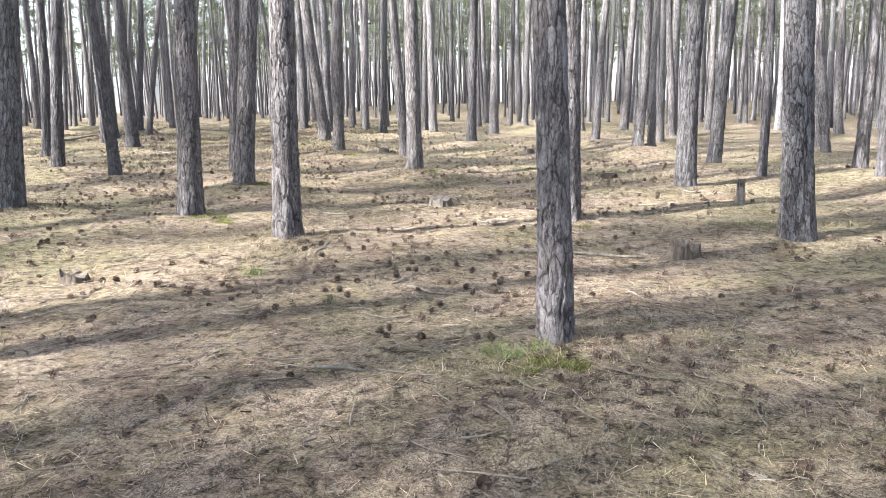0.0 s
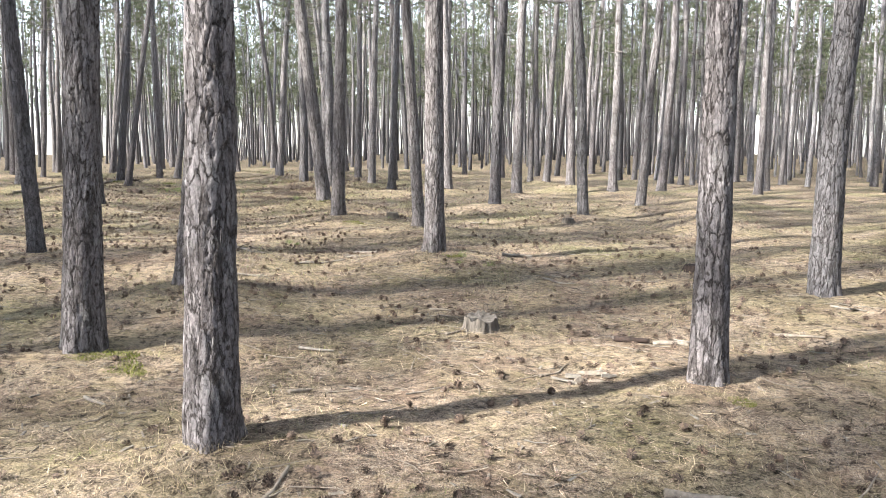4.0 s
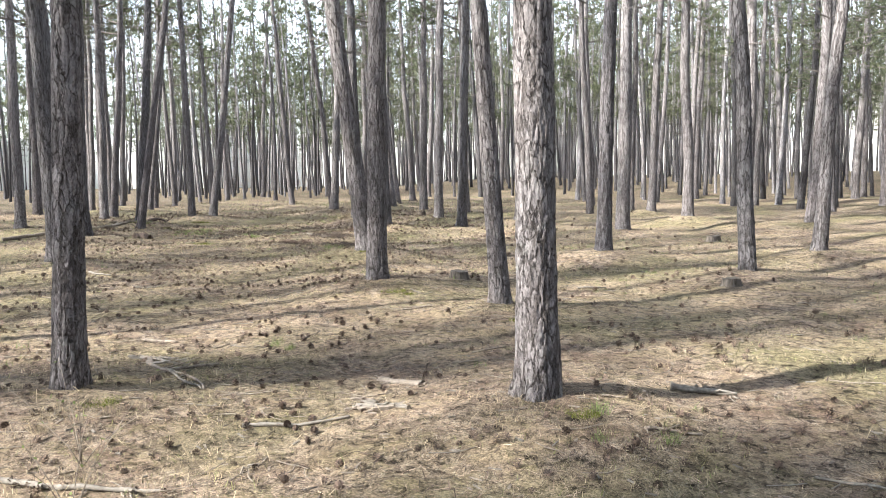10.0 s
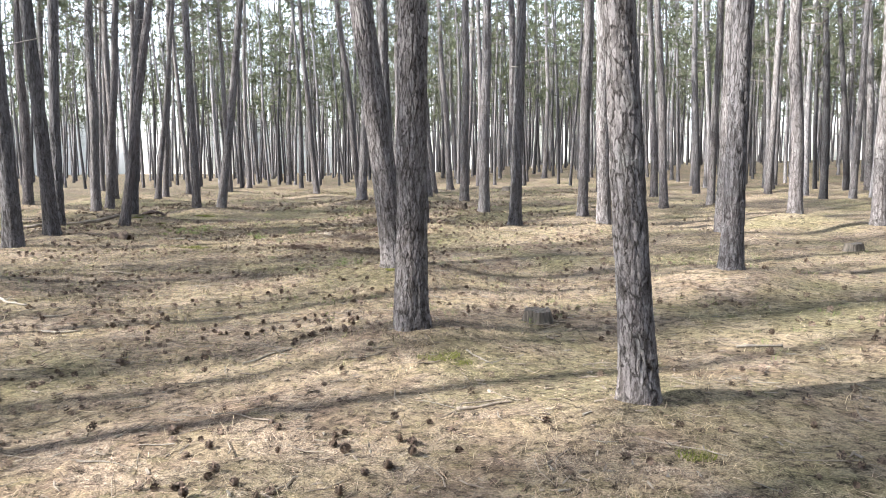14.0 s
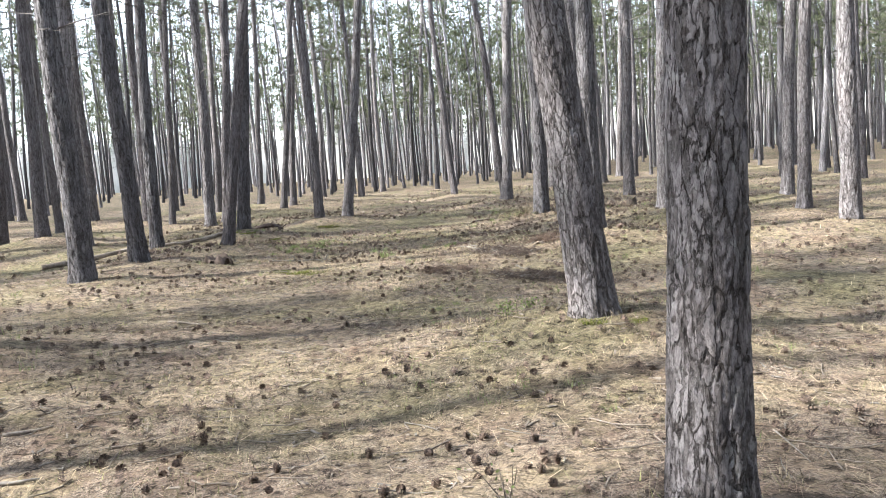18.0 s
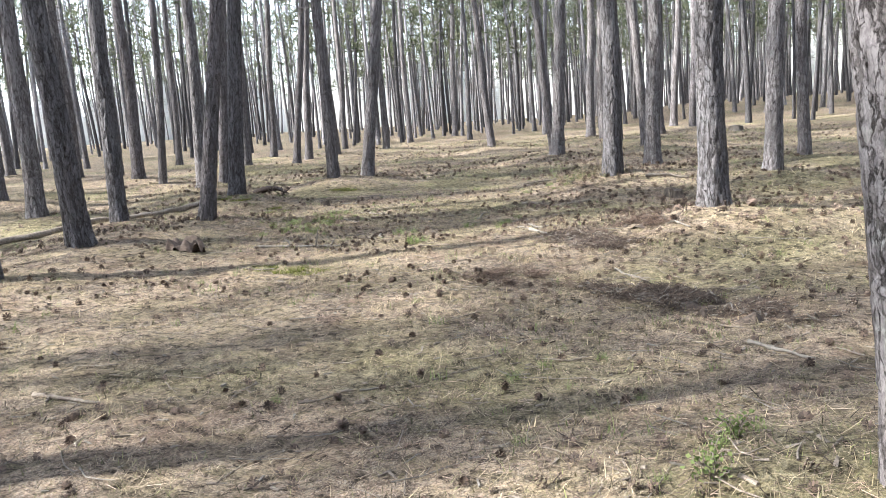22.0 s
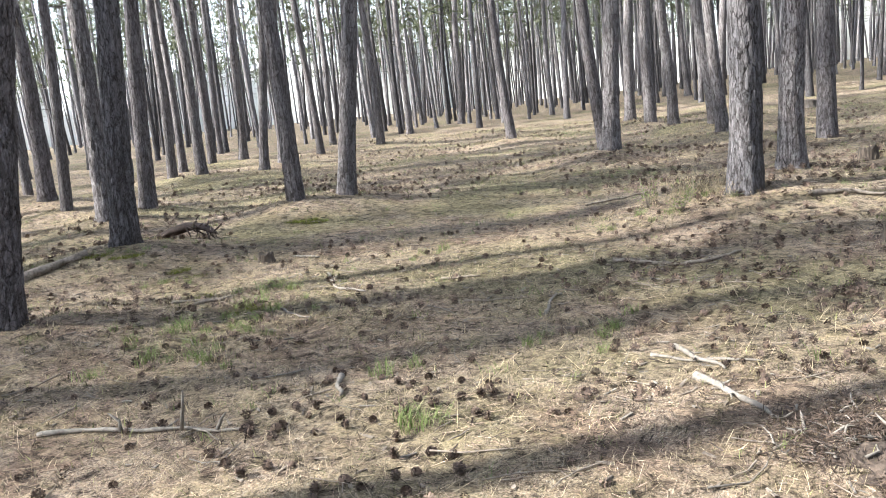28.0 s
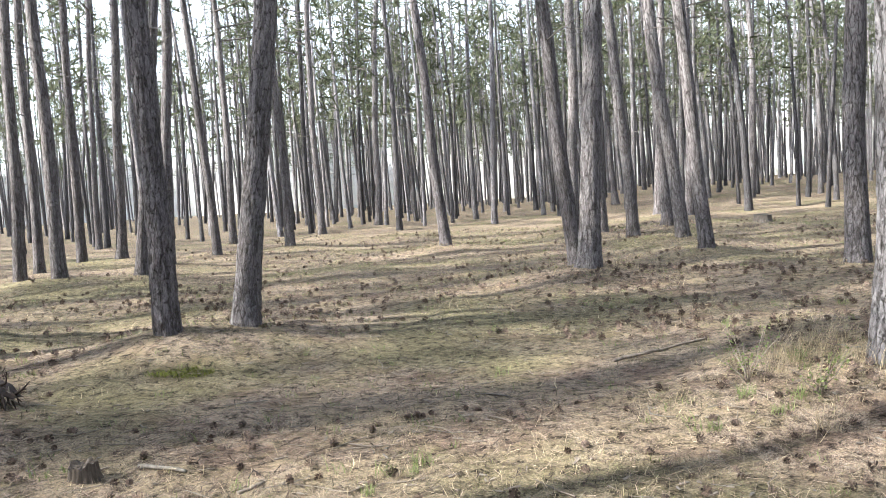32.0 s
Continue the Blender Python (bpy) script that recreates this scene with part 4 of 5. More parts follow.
def long_log(name, ends, r0, r1, wood, label, lift=0.0, sides=16):
    """A trunk or pole on the ground; ends: places along it."""
    ends = np.array(ends, float)
    s = np.linspace(0, len(ends) - 1, 46)
    x, y = (np.interp(s, np.arange(len(ends)), ends[:, c]) for c in (0, 1))
    up = np.interp(s, np.arange(len(ends)), ends[:, 2])
    rad = np.linspace(r0, r1, 46) * (1 + 0.12 * vnoise(s * 5, s * 0, r0 * 90))
    z = land(x, y) + rad * 0.8 + up
    z = np.convolve(np.pad(z, 3, mode="edge"), np.ones(7) / 7, "valid")
    origin = np.array([x[23], y[23], float(land(x[23], y[23]))])
    root = tagged(new(name), label, "log", "logs on the ground")
    root.matrix_basis = Matrix.Translation(origin)
    v, f = tube(np.stack([x, y, z], -1) - origin, rad, sides)
    k = np.arange(len(v))
    v = v + 0.42 * min(r1, 0.08) * np.stack([vnoise(v[:, 0] * 12, v[:, 1] * 12, v[:, 2] * 12 + c) + 0.6 * vnoise(v[:, 0] * 30, v[:, 1] * 30, v[:, 2] * 30 + c) for c in (0, 5, 9)], -1)
    part("stem", mesh_of("stem", v, tri_quads(f), wood), root)
    return root


long_log("fallen_log", [(-15.71, 30.57, 0), (-14.99, 31.48, 0), (-14.42, 32.90, 0), (-14.05, 34.42, 0.02)], 0.055, 0.04, DARK_WOOD, "long thin fallen pine trunk lying on the ground")


def rotten_log(x0, y0, x1, y1):
    """An arched slab of rotten wood: a thin tail on the ground, a hump, and a torn end hung with roots."""
    origin = np.array([x0, y0, float(land(x0, y0))])
    span = math.hypot(x1 - x0, y1 - y0)
    root = tagged(new("rotten_log"), "dark rotten arched log with torn roots beside a pine", "log", "logs on the ground")
    root.matrix_basis = Matrix.Translation(origin) @ Matrix.Rotation(math.atan2(y1 - y0, x1 - x0), 4, 'Z')
    s = np.linspace(0, 1, 40)
    th = np.linspace(0, 2 * np.pi, 22, endpoint=False)
    fall = np.array([float(land(x0 + (x1 - x0) * q, y0 + (y1 - y0) * q)) for q in s]) - origin[2]
    mid = fall + np.interp(s, [0, 0.25, 0.55, 0.72, 0.88, 1.0], [0.015, 0.05, 0.135, 0.16, 0.14, 0.09])
    thick = np.interp(s, [0, 0.15, 0.4, 0.62, 0.85, 1.0], [0.02, 0.045, 0.07, 0.06, 0.035, 0.012])
    broad = np.interp(s, [0, 0.2, 0.55, 0.85, 1.0], [0.03, 0.07, 0.13, 0.12, 0.05])
    q, a = np.meshgrid(s, th, indexing="ij")
    ridge = 1 + 0.20 * vnoise(np.cos(a) * 3, np.sin(a) * 3, q * 2.5, 8) + 0.10 * vnoise(np.cos(a) * 8, np.sin(a) * 8, q * 6, 9) + 0.06 * vnoise(np.cos(a) * 16, np.sin(a) * 16, q * 25, 10)
    lift = np.sin(a)
    lift = np.where(lift < 0, lift * (0.9 - 0.5 * smooth(0.55, 0.9, q)), lift)
    v = np.stack([q * span + 0.03 * vnoise(a * 2, q * 4, 0.3, 3), broad[:, None] * np.cos(a) * ridge + 0.05 * np.sin(q * 3.0), mid[:, None] + thick[:, None] * lift * ridge], -1).reshape(-1, 3)
    i, j = np.meshgrid(np.arange(39), np.arange(22), indexing="ij")
    f = np.stack([i * 22 + j, (i + 1) * 22 + j, (i + 1) * 22 + (j + 1) % 22, i * 22 + (j + 1) % 22], -1).reshape(-1, 4)
    part("stem", mesh_of("stem", v, f, LOG_WOOD), root, "dark reddish rotten wood")
    rng = np.random.default_rng(77)
    for k in range(20):
        at = rng.uniform(0.62, 1.0)
        o = np.array([at * span, rng.uniform(-0.8, 0.8) * np.interp(at, s, broad), np.interp(at, s, mid) + 0.4 * np.interp(at, s, thick)])
        down = k % 3 > 0
        way = np.array([rng.uniform(0.1, 1.0), rng.uniform(-0.7, 0.5), rng.uniform(-1.0, -0.3) if down else rng.uniform(0.1, 0.9)])
        ln = min(rng.uniform(0.08, 0.24), 0.15 / abs(way[2]) if down else 1)
        bits = [o, o + way * ln * 0.5 + rng.normal(0, 0.015, 3), o + way * ln]
        root_stub = part("root_stub", mesh_of("root_stub", *tube_mesh(bits, [0.013, 0.009, 0.003], 6)), root)
        root_stub.data.materials.append(LOG_WOOD if k % 4 else DARK_WOOD)


rotten_log(-14.63, 36.00, -13.67, 36.19)
bough = stick(-10.64, 30.69, -9.52, 31.02, 0.018, "pale")
bough["label"] = "large bleached branch with upright side twigs on grass"
for x, y, h, a in ((-9.87, 30.93, 0.24, 0.35), (-10.2, 30.84, 0.12, -0.5), (-9.68, 30.98, 0.12, 0.5)):
    o = bough.matrix_basis.translation
    g = float(land(x, y)) - o.z
    part("twig", mesh_of("twig", *tube_mesh([(x - o.x, y - o.y, g + 0.02), (x - o.x + 0.04 * a, y - o.y + 0.02, g + 0.6 * h), (x - o.x + 0.14 * a, y - o.y, g + h)], [0.012, 0.009, 0.004], 6)), bough).data.materials.append(PALE_WOOD)

stump(0.06, 11.40, 0.158, 0.16, "low weathered grey pine stump with a cracked ragged top", ROT_WOOD, 0.3)
stump(2.45, 7.62, 0.14, 0.12, "brown rotten stump hollowed and mossy", BROWN_ROT, 0.85)
stump(-2.75, 6.55, 0.11, 0.10, "brown rotten stump hollowed and mossy", BROWN_ROT, 0.5)
stump(4.12, 11.21, 0.05, 0.28, "thin pale broken snag standing in dry grass", PALE_WOOD, 0.5)
stump(2.04, 22.12, 0.13, 0.12)
stump(-12.07, 34.97, 0.08, 0.12, "dark broken little stump in the litter", BROWN_ROT, 0.22)
stump(-5.94, 35.45, 0.14, 0.14, "dark mossy tree stump on the forest floor", BROWN_ROT, 0.45)
stump(-5.60, 41.28, 0.14, 0.2, "dark broken little stump in the litter", BROWN_ROT, 0.5)
stump(-5.73, 57.59, 0.28, 0.26)
stump(3.37, 30.34, 0.17, 0.17)
stump(3.06, 15.36, 0.15, 0.11, "dark mossy tree stump on the forest floor", LOG_WOOD)
stump(-1.97, 22.75, 0.15, 0.14)
stick(-0.31, 4.25, -0.06, 4.25, 0.012, 'pale')
stick(-0.01, 6.34, 0.49, 5.98, 0.011, 'dark')
stick(0.92, 7.83, 2.11, 7.71, 0.022, 'dark')
stick(1.61, 6.00, 1.68, 5.67, 0.010, 'pale')
stick(-0.92, 7.31, -0.86, 7.76, 0.014, 'dark')
stick(-1.20, 9.18, -1.07, 9.29, 0.016, 'dark')
stick(-2.44, 8.95, -2.25, 8.83, 0.018, 'pale')
stick(1.22, 11.06, 1.52, 11.02, 0.034, 'black')
stick(1.54, 11.00, 1.84, 11.03, 0.026, 'bark')
stick(1.78, 11.22, 2.02, 11.02, 0.012, 'pale')
stick(0.48, 9.81, 0.74, 10.17, 0.009, 'dark')
stick(-1.40, 10.38, -1.11, 10.33, 0.017, 'pale')
stick(2.72, 11.43, 3.10, 11.22, 0.017, 'dark')
stick(-0.47, 12.23, -0.25, 12.21, 0.016, 'dark')
stick(-0.25, 11.07, -0.08, 11.37, 0.011, 'dark')
stick(3.69, 12.51, 3.98, 12.33, 0.016, 'pale')
stick(0.40, 16.45, 0.86, 16.30, 0.034, 'pale')
stick(0.94, 14.77, 1.40, 14.63, 0.012, 'pale')
stick(0.86, 14.36, 1.23, 13.95, 0.017, 'pale')
stick(-3.58, 14.12, -2.57, 14.15, 0.023, 'pale')
stick(-0.80, 13.97, -0.41, 13.95, 0.011, 'dark')
stick(0.07, 15.19, 0.42, 15.24, 0.011, 'dark')
stick(-4.30, 17.11, -3.19, 16.03, 0.018, 'dark')
stick(-4.36, 17.21, -3.86, 16.92, 0.020, 'pale')
stick(-3.72, 16.53, -3.21, 16.02, 0.017, 'pale')
stick(-3.78, 16.53, -3.49, 17.00, 0.014, 'dark')
stick(-2.56, 15.23, -1.85, 15.36, 0.019, 'pale')
stick(-1.89, 16.51, -1.51, 16.30, 0.031, 'bark')
stick(-4.76, 17.99, -4.37, 17.98, 0.021, 'dark')
stick(-1.29, 17.81, -0.96, 18.02, 0.012, 'dark')
stick(-3.88, 17.78, -3.78, 17.93, 0.013, 'dark')
stick(-2.30, 19.61, -1.95, 19.81, 0.012, 'dark')
stick(-4.31, 20.75, -4.01, 21.10, 0.013, 'pale')
stick(-0.14, 21.98, 0.27, 22.08, 0.019, 'pale')
stick(-2.47, 21.13, -2.21, 20.84, 0.010, 'pale')
stick(-8.47, 23.04, -7.93, 22.81, 0.021, 'pale')
stick(-6.88, 21.65, -6.52, 21.81, 0.018, 'pale')
stick(-7.34, 22.30, -7.15, 22.52, 0.016, 'dark')
stick(-8.75, 25.66, -8.27, 25.71, 0.016, 'dark')
stick(-4.68, 27.51, -4.31, 27.21, 0.017, 'pale')
stick(-5.88, 31.88, -5.35, 31.26, 0.021, 'pale')
stick(-5.90, 29.74, -5.53, 29.31, 0.014, 'pale')
stick(-6.84, 26.32, -6.73, 26.42, 0.009, 'pale')
stick(-7.50, 32.42, -7.20, 32.02, 0.020, 'pale')
stick(-7.34, 31.92, -6.97, 31.38, 0.024, 'pale')
stick(-7.62, 32.30, -7.02, 32.12, 0.014, 'pale')
stick(-9.38, 31.79, -9.20, 31.46, 0.022, 'pale')
stick(-6.58, 36.94, -5.86, 37.13, 0.030, 'dark')
stick(-8.26, 34.70, -7.65, 34.64, 0.021, 'dark')
stick(-7.65, 34.64, -7.21, 35.08, 0.020, 'dark')
stick(-9.72, 34.26, -9.38, 34.36, 0.013, 'dark')
stick(-11.01, 34.47, -10.53, 33.85, 0.016, 'pale')
stick(-10.53, 33.85, -10.23, 33.76, 0.017, 'pale')
stick(-11.84, 33.18, -11.68, 33.5, 0.016, 'pale')
stick(-11.55, 33.12, -11.42, 33.62, 0.016, 'dark')
stick(-10.69, 33.15, -10.29, 32.95, 0.012, 'pale')
stick(-8.46, 33.12, -8.47, 33.50, 0.018, 'pale')
stick(-9.21, 33.48, -8.75, 33.50, 0.009, 'dark')
stick(-9.23, 38.19, -8.42, 38.90, 0.016, 'dark')
stick(-11.87, 35.20, -11.51, 35.15, 0.022, 'pale')
stick(-11.06, 34.94, -10.96, 35.07, 0.013, 'dark')


def chip_pile(x, y, count, spread, seed):
    """Broken chips of wood and bark lying in a heap."""
    rng = np.random.default_rng(seed)
    root = tagged(new("wood_chip_pile"), "little heap of broken pale wood chips on the litter", "wood chips", "heaps of wood chips")
    z0 = float(land(x, y))
    root.matrix_basis = Matrix.Translation((x, y, z0))
    for k in range(count):
        a, b, h = rng.uniform(0.04, 0.11), rng.uniform(0.012, 0.03), rng.uniform(0.005, 0.011)
        u = np.linspace(-1, 1, 5)
        top = np.stack([a * u, b * (1 - 0.35 * u * u) * rng.uniform(0.8, 1.1, 5), h + 0.004 * rng.normal(0, 1, 5)], -1)
        v = np.concatenate([top, top * (1, -1, 1), top * (1, 1, -1), top * (1, -1, -1)])
        q = np.arange(4)
        f = np.concatenate([np.stack(c, -1) for c in ((q, q + 1, q + 6, q + 5), (q + 10, q + 15, q + 16, q + 11), (q, q + 10, q + 11, q + 1), (q + 5, q + 6, q + 16, q + 15))] + [np.array([[0, 5, 15, 10], [4, 14, 19, 9]])])
        px, py = rng.normal(0, spread, 2)
        m = pose(px, py * 0.6, float(land(x + px, y + 0.6 * py)) - z0 + h + rng.uniform(0, 0.02), rng.uniform(-14, 14), rng.uniform(-12, 12), rng.uniform(-50, 50))
        part("chip", mesh_of("chip", v, f, PALE_WOOD if k % 3 else DARK_WOOD, False), root, "", m)


chip_pile(-1.75, 15.55, 16, 0.12, 1)
chip_pile(-4.05, 17.0, 8, 0.15, 2)
chip_pile(0.85, 9.75, 7, 0.14, 3)


# ---- ground cover ----
WAY = np.array([(0.50, -0.08), (0.28, 2.32), (-0.05, 4.58), (0.06, 6.41), (-0.21, 9.17), (-0.91, 11.97), (-1.80, 15.64), (-2.96, 18.63), (-4.49, 22.12), (-6.26, 26.39), (-7.68, 29.06), (-8.75, 31.18), (-10.71, 36.46)])
WAY_S = np.concatenate([[0], np.cumsum(np.linalg.norm(np.diff(WAY, axis=0), axis=1))])


def along_way(rng, count, spread, ahead=2.0):
    """Random places about the line of the walk."""
    s = rng.uniform(ahead, WAY_S[-1], count)
    x, y = np.interp(s, WAY_S, WAY[:, 0]), np.interp(s, WAY_S, WAY[:, 1])
    k = np.clip(np.searchsorted(WAY_S, s) - 1, 0, len(WAY) - 2)
    d = (WAY[k + 1] - WAY[k]) / np.linalg.norm(WAY[k + 1] - WAY[k], axis=1)[:, None]
    off = rng.uniform(-1, 1, count) * spread * (0.35 + 0.65 * rng.uniform(0, 1, count))
    return x - d[:, 1] * off, y + d[:, 0] * off


def all_about(rng, count, reach=15.0):
    """Random places over the whole stretch of wood that the walk looks over."""
    y = rng.uniform(3, 60, count)
    return np.interp(y, WAY[:, 1], WAY[:, 0]) + rng.uniform(-reach, reach, count) * (0.45 + 0.55 * rng.uniform(0, 1, count)), y


def clear_of_trunks(x, y, gap=0.2):
    keep = np.ones(len(x), bool)
    for t in TREES[:LISTED]:
        keep &= (x - t[0]) ** 2 + (y - t[1]) ** 2 > (t[2] / 2 * 1.2 + gap * 0.3) ** 2
    return keep


def strands(name, seed, x, y, length, width, lift, mat, label, category, tilt=0.25):
    """Thin strips strewn over the floor, each a bent pair of faces."""
    rng = np.random.default_rng(seed)
    n = len(x)
    az, ln = rng.uniform(0, 6.28, n), rng.uniform(*length, n)
    w = rng.uniform(*width, n) / 2
    z = land(x, y) + rng.uniform(0.001, lift, n)
    d = np.stack([np.cos(az), np.sin(az)], -1)
    rise = rng.normal(0, tilt, n) * ln * 0.5
    a = np.stack([x - d[:, 0] * ln / 2, y - d[:, 1] * ln / 2, z - rise], -1)
    b = np.stack([x + d[:, 0] * ln / 2, y + d[:, 1] * ln / 2, z + rise], -1)
    side = np.stack([-d[:, 1] * w, d[:, 0] * w, w * rng.normal(0, 0.5, n)], -1)
    v = np.stack([a + side, a - side, b - side * 0.5, b + side * 0.5], 1).reshape(-1, 3)
    f = np.arange(4 * n).reshape(-1, 4)
    return tagged(new(name, mesh_of(name, v, f, mat, False)), label, category, "", "stuff")


def blades(seed, count, spread, height, width, lean, simple=False):
    """Curved grass blades growing from round the origin."""
    rng = np.random.default_rng(seed)
    az, rr = rng.uniform(0, 6.28, count), spread * np.sqrt(rng.uniform(0, 1, count))
    ba = rng.uniform(0, 6.28, count)
    base = np.stack([rr * np.cos(ba), rr * np.sin(ba), np.zeros(count) - 0.01], -1)
    h = height * rng.uniform(0.5, 1.15, count)
    out = lean * h * rng.uniform(0.3, 1.3, count)
    d = np.stack([np.cos(az), np.sin(az), np.zeros(count)], -1)
    side = np.stack([-np.sin(az), np.cos(az), np.zeros(count)], -1) * width / 2
    up = np.array([0, 0, 1.0])
    rows = []
    steps = ((0, 1.0), (0.6, 0.7), (1.0, 0.12)) if simple else ((0, 1.0), (0.45, 0.8), (0.8, 0.5), (1.0, 0.12))
    for s, k in steps:
        c = base + d * (out * s**1.8)[:, None] + up * (h * s * (1 - 0.28 * s * lean))[:, None]
        rows += [c + side * k, c - side * k]
    v = np.stack(rows, 1).reshape(-1, 3)
    b = np.arange(count)[:, None] * 2 * len(steps)
    return v, np.concatenate([b + (q, q + 1, q + 3, q + 2) for q in range(0, 2 * len(steps) - 2, 2)])


# grass tufts, moss and sprigs
TUFTS = {
    "dry": [mesh_of("dry_tuft", *blades(210 + v, 44, 0.13, 0.10, 0.0022, 1.5), STRAW, False) for v in range(3)],
    "tall": [mesh_of("tall_tuft", *blades(220 + v, 80, 0.16, 0.38, 0.0035, 0.9), STRAW, False) for v in range(3)],
    "green": [mesh_of("green_tuft", *blades(230 + v, 50, 0.09, 0.14, 0.0045, 0.8), GREEN, False) for v in range(3)],
    "moss": [mesh_of("moss_cushion", *blades(240 + v, 420, 0.19, 0.035, 0.008, 1.0), MOSS, False) for v in range(3)],
}
TUFT_TAGS = {
    "dry": ("tuft of bleached dry grass on the forest floor", "grass tuft", "dry grass tufts"),
    "tall": ("tall loose clump of straw-coloured dry grass", "grass tuft", "tall grass clumps"),
    "green": ("small fresh green grass tuft among brown needles", "grass tuft", "green grass tufts"),
    "moss": ("low cushion of yellow-green moss", "moss", "moss cushions"),
}
TUFT_COUNT = 0


def tuft(kind, x, y, size=1.0):
    global TUFT_COUNT
    TUFT_COUNT += 1
    name = "moss_cushion" if kind == "moss" else "grass_tuft"
    ob = new(name, TUFTS[kind][TUFT_COUNT % 3])
    ob.matrix_basis = pose(x, y, float(land(x, y)), 0, 0, TUFT_COUNT * 77 % 360) @ Matrix.Diagonal((size, size, size if kind != "moss" else 1, 1))
    return tagged(ob, *TUFT_TAGS[kind])


def patch(kind, x, y, count, spread, size=1.0, seed=0):
    rng = np.random.default_rng(seed + int(abs(x * 37 + y * 11)))
    for k in range(count):
        tuft(kind, x + rng.normal(0, spread), y + rng.normal(0, spread), size * rng.uniform(0.6, 1.2))


patch("dry", 0.94, 4.33, 14, 0.32, 0.9)
patch("green", 0.85, 4.28, 4, 0.22, 0.8)
tuft("moss", -2.88, 9.92, 0.9), tuft("moss", -2.68, 9.95, 0.8), tuft("moss", 0.93, 4.35, 0.8), tuft("moss", 0.76, 4.21, 0.5), tuft("moss", 1.03, 4.24, 0.5)
patch("green", -1.24, 6.73, 2, 0.08, 0.9), tuft("green", -0.52, 5.78, 0.7)
patch("dry", -1.19, 7.65, 9, 0.25), patch("dry", 1.56, 9.31, 9, 0.2), tuft("moss", 1.74, 9.26, 0.5)
patch("dry", -2.71, 9.42, 8, 0.25), tuft("moss", -2.57, 9.71, 0.9), tuft("moss", -2.43, 9.58, 0.6)
tuft("moss", -2.73, 12.17, 1.1), tuft("moss", -2.89, 12.33, 1.0), patch("dry", -2.89, 12.41, 8, 0.3)
patch("dry", -0.55, 15.30, 14, 0.35), tuft("moss", -0.31, 15.30, 0.6), patch("green", -0.27, 15.21, 3, 0.25, 0.7)
tuft("moss", -3.71, 15.45, 0.8), patch("dry", -3.84, 15.30, 12, 0.35), patch("tall", -3.26, 14.72, 2, 0.4, 0.5)
patch("green", -3.18, 17.63, 3, 0.15, 0.7), tuft("moss", -0.87, 19.02, 0.6), patch("dry", -1.13, 19.02, 8, 0.3)
tuft("moss", -2.68, 20.93, 1.0), tuft("moss", -2.49, 20.84, 0.6), patch("dry", -2.75, 20.84, 10, 0.35)
patch("green", -4.72, 25.2, 3, 0.2, 0.45), patch("dry", -4.39, 24.6, 7, 0.4), tuft("moss", -3.98, 24.82, 0.7), tuft("moss", -3.68, 24.88, 0.55)
patch("green", -10.73, 31.94, 10, 0.3, 0.8), patch("green", -10.92, 32.61, 12, 0.35, 0.8), patch("dry", -9.46, 30.10, 16, 0.7)
patch("tall", -7.75, 37.3, 9, 0.3, 0.75), patch("green", -7.85, 37.1, 3, 0.35, 1.0), patch("tall", -8.05, 36.85, 4, 0.4, 0.6), patch("green", -8.2, 36.5, 4, 0.3), patch("dry", -7.9, 37.0, 14, 0.6)
patch("dry", -10.26, 35.23, 5, 0.15, 0.9), patch("green", -10.23, 35.26, 4, 0.12, 0.8)
tuft("moss", -9.75, 29.55, 1.0), tuft("moss", -9.45, 29.62, 1.2), tuft("moss", -9.2, 29.56, 1.0), tuft("moss", -8.95, 29.7, 0.7), tuft("moss", -11.95, 33.62, 1.0), patch("green", -11.32, 33.85, 6, 0.18, 0.8)
tuft("moss", -13.15, 37.47, 1.3), tuft("moss", -12.95, 37.5, 1.0), tuft("moss", -14.75, 35.9, 1.4), tuft("moss", -14.5, 35.95, 1.2)
tuft("moss", -12.60, 34.26, 1.2), tuft("moss", -12.85, 34.42, 0.9), tuft("moss", -13.62, 34.55, 1.1), tuft("moss", -13.95, 34.48, 0.9), patch("green", -13.45, 34.62, 6, 0.25, 0.6), patch("green", -12.55, 34.15, 4, 0.2, 0.6)
tuft("moss", -10.88, 33.24, 1.3), tuft("moss", -11.06, 33.11, 1.0), patch("green", -10.84, 33.24, 5, 0.2, 0.8)
patch("dry", -6.70, 27.67, 22, 0.9), patch("green", -6.26, 26.30, 7, 0.8, 0.6), patch("dry", -8.04, 29.99, 24, 1.0), patch("tall", -6.44, 28.58, 5, 0.7, 0.55)
patch("green", -8.13, 32.81, 7, 0.22, 0.9), patch("dry", -8.31, 32.25, 14, 0.8), patch("green", -8.84, 31.54, 5, 0.5), patch("dry", -5.02, 23.51, 8, 0.7), patch("dry", -11.98, 27.91, 10, 0.5)

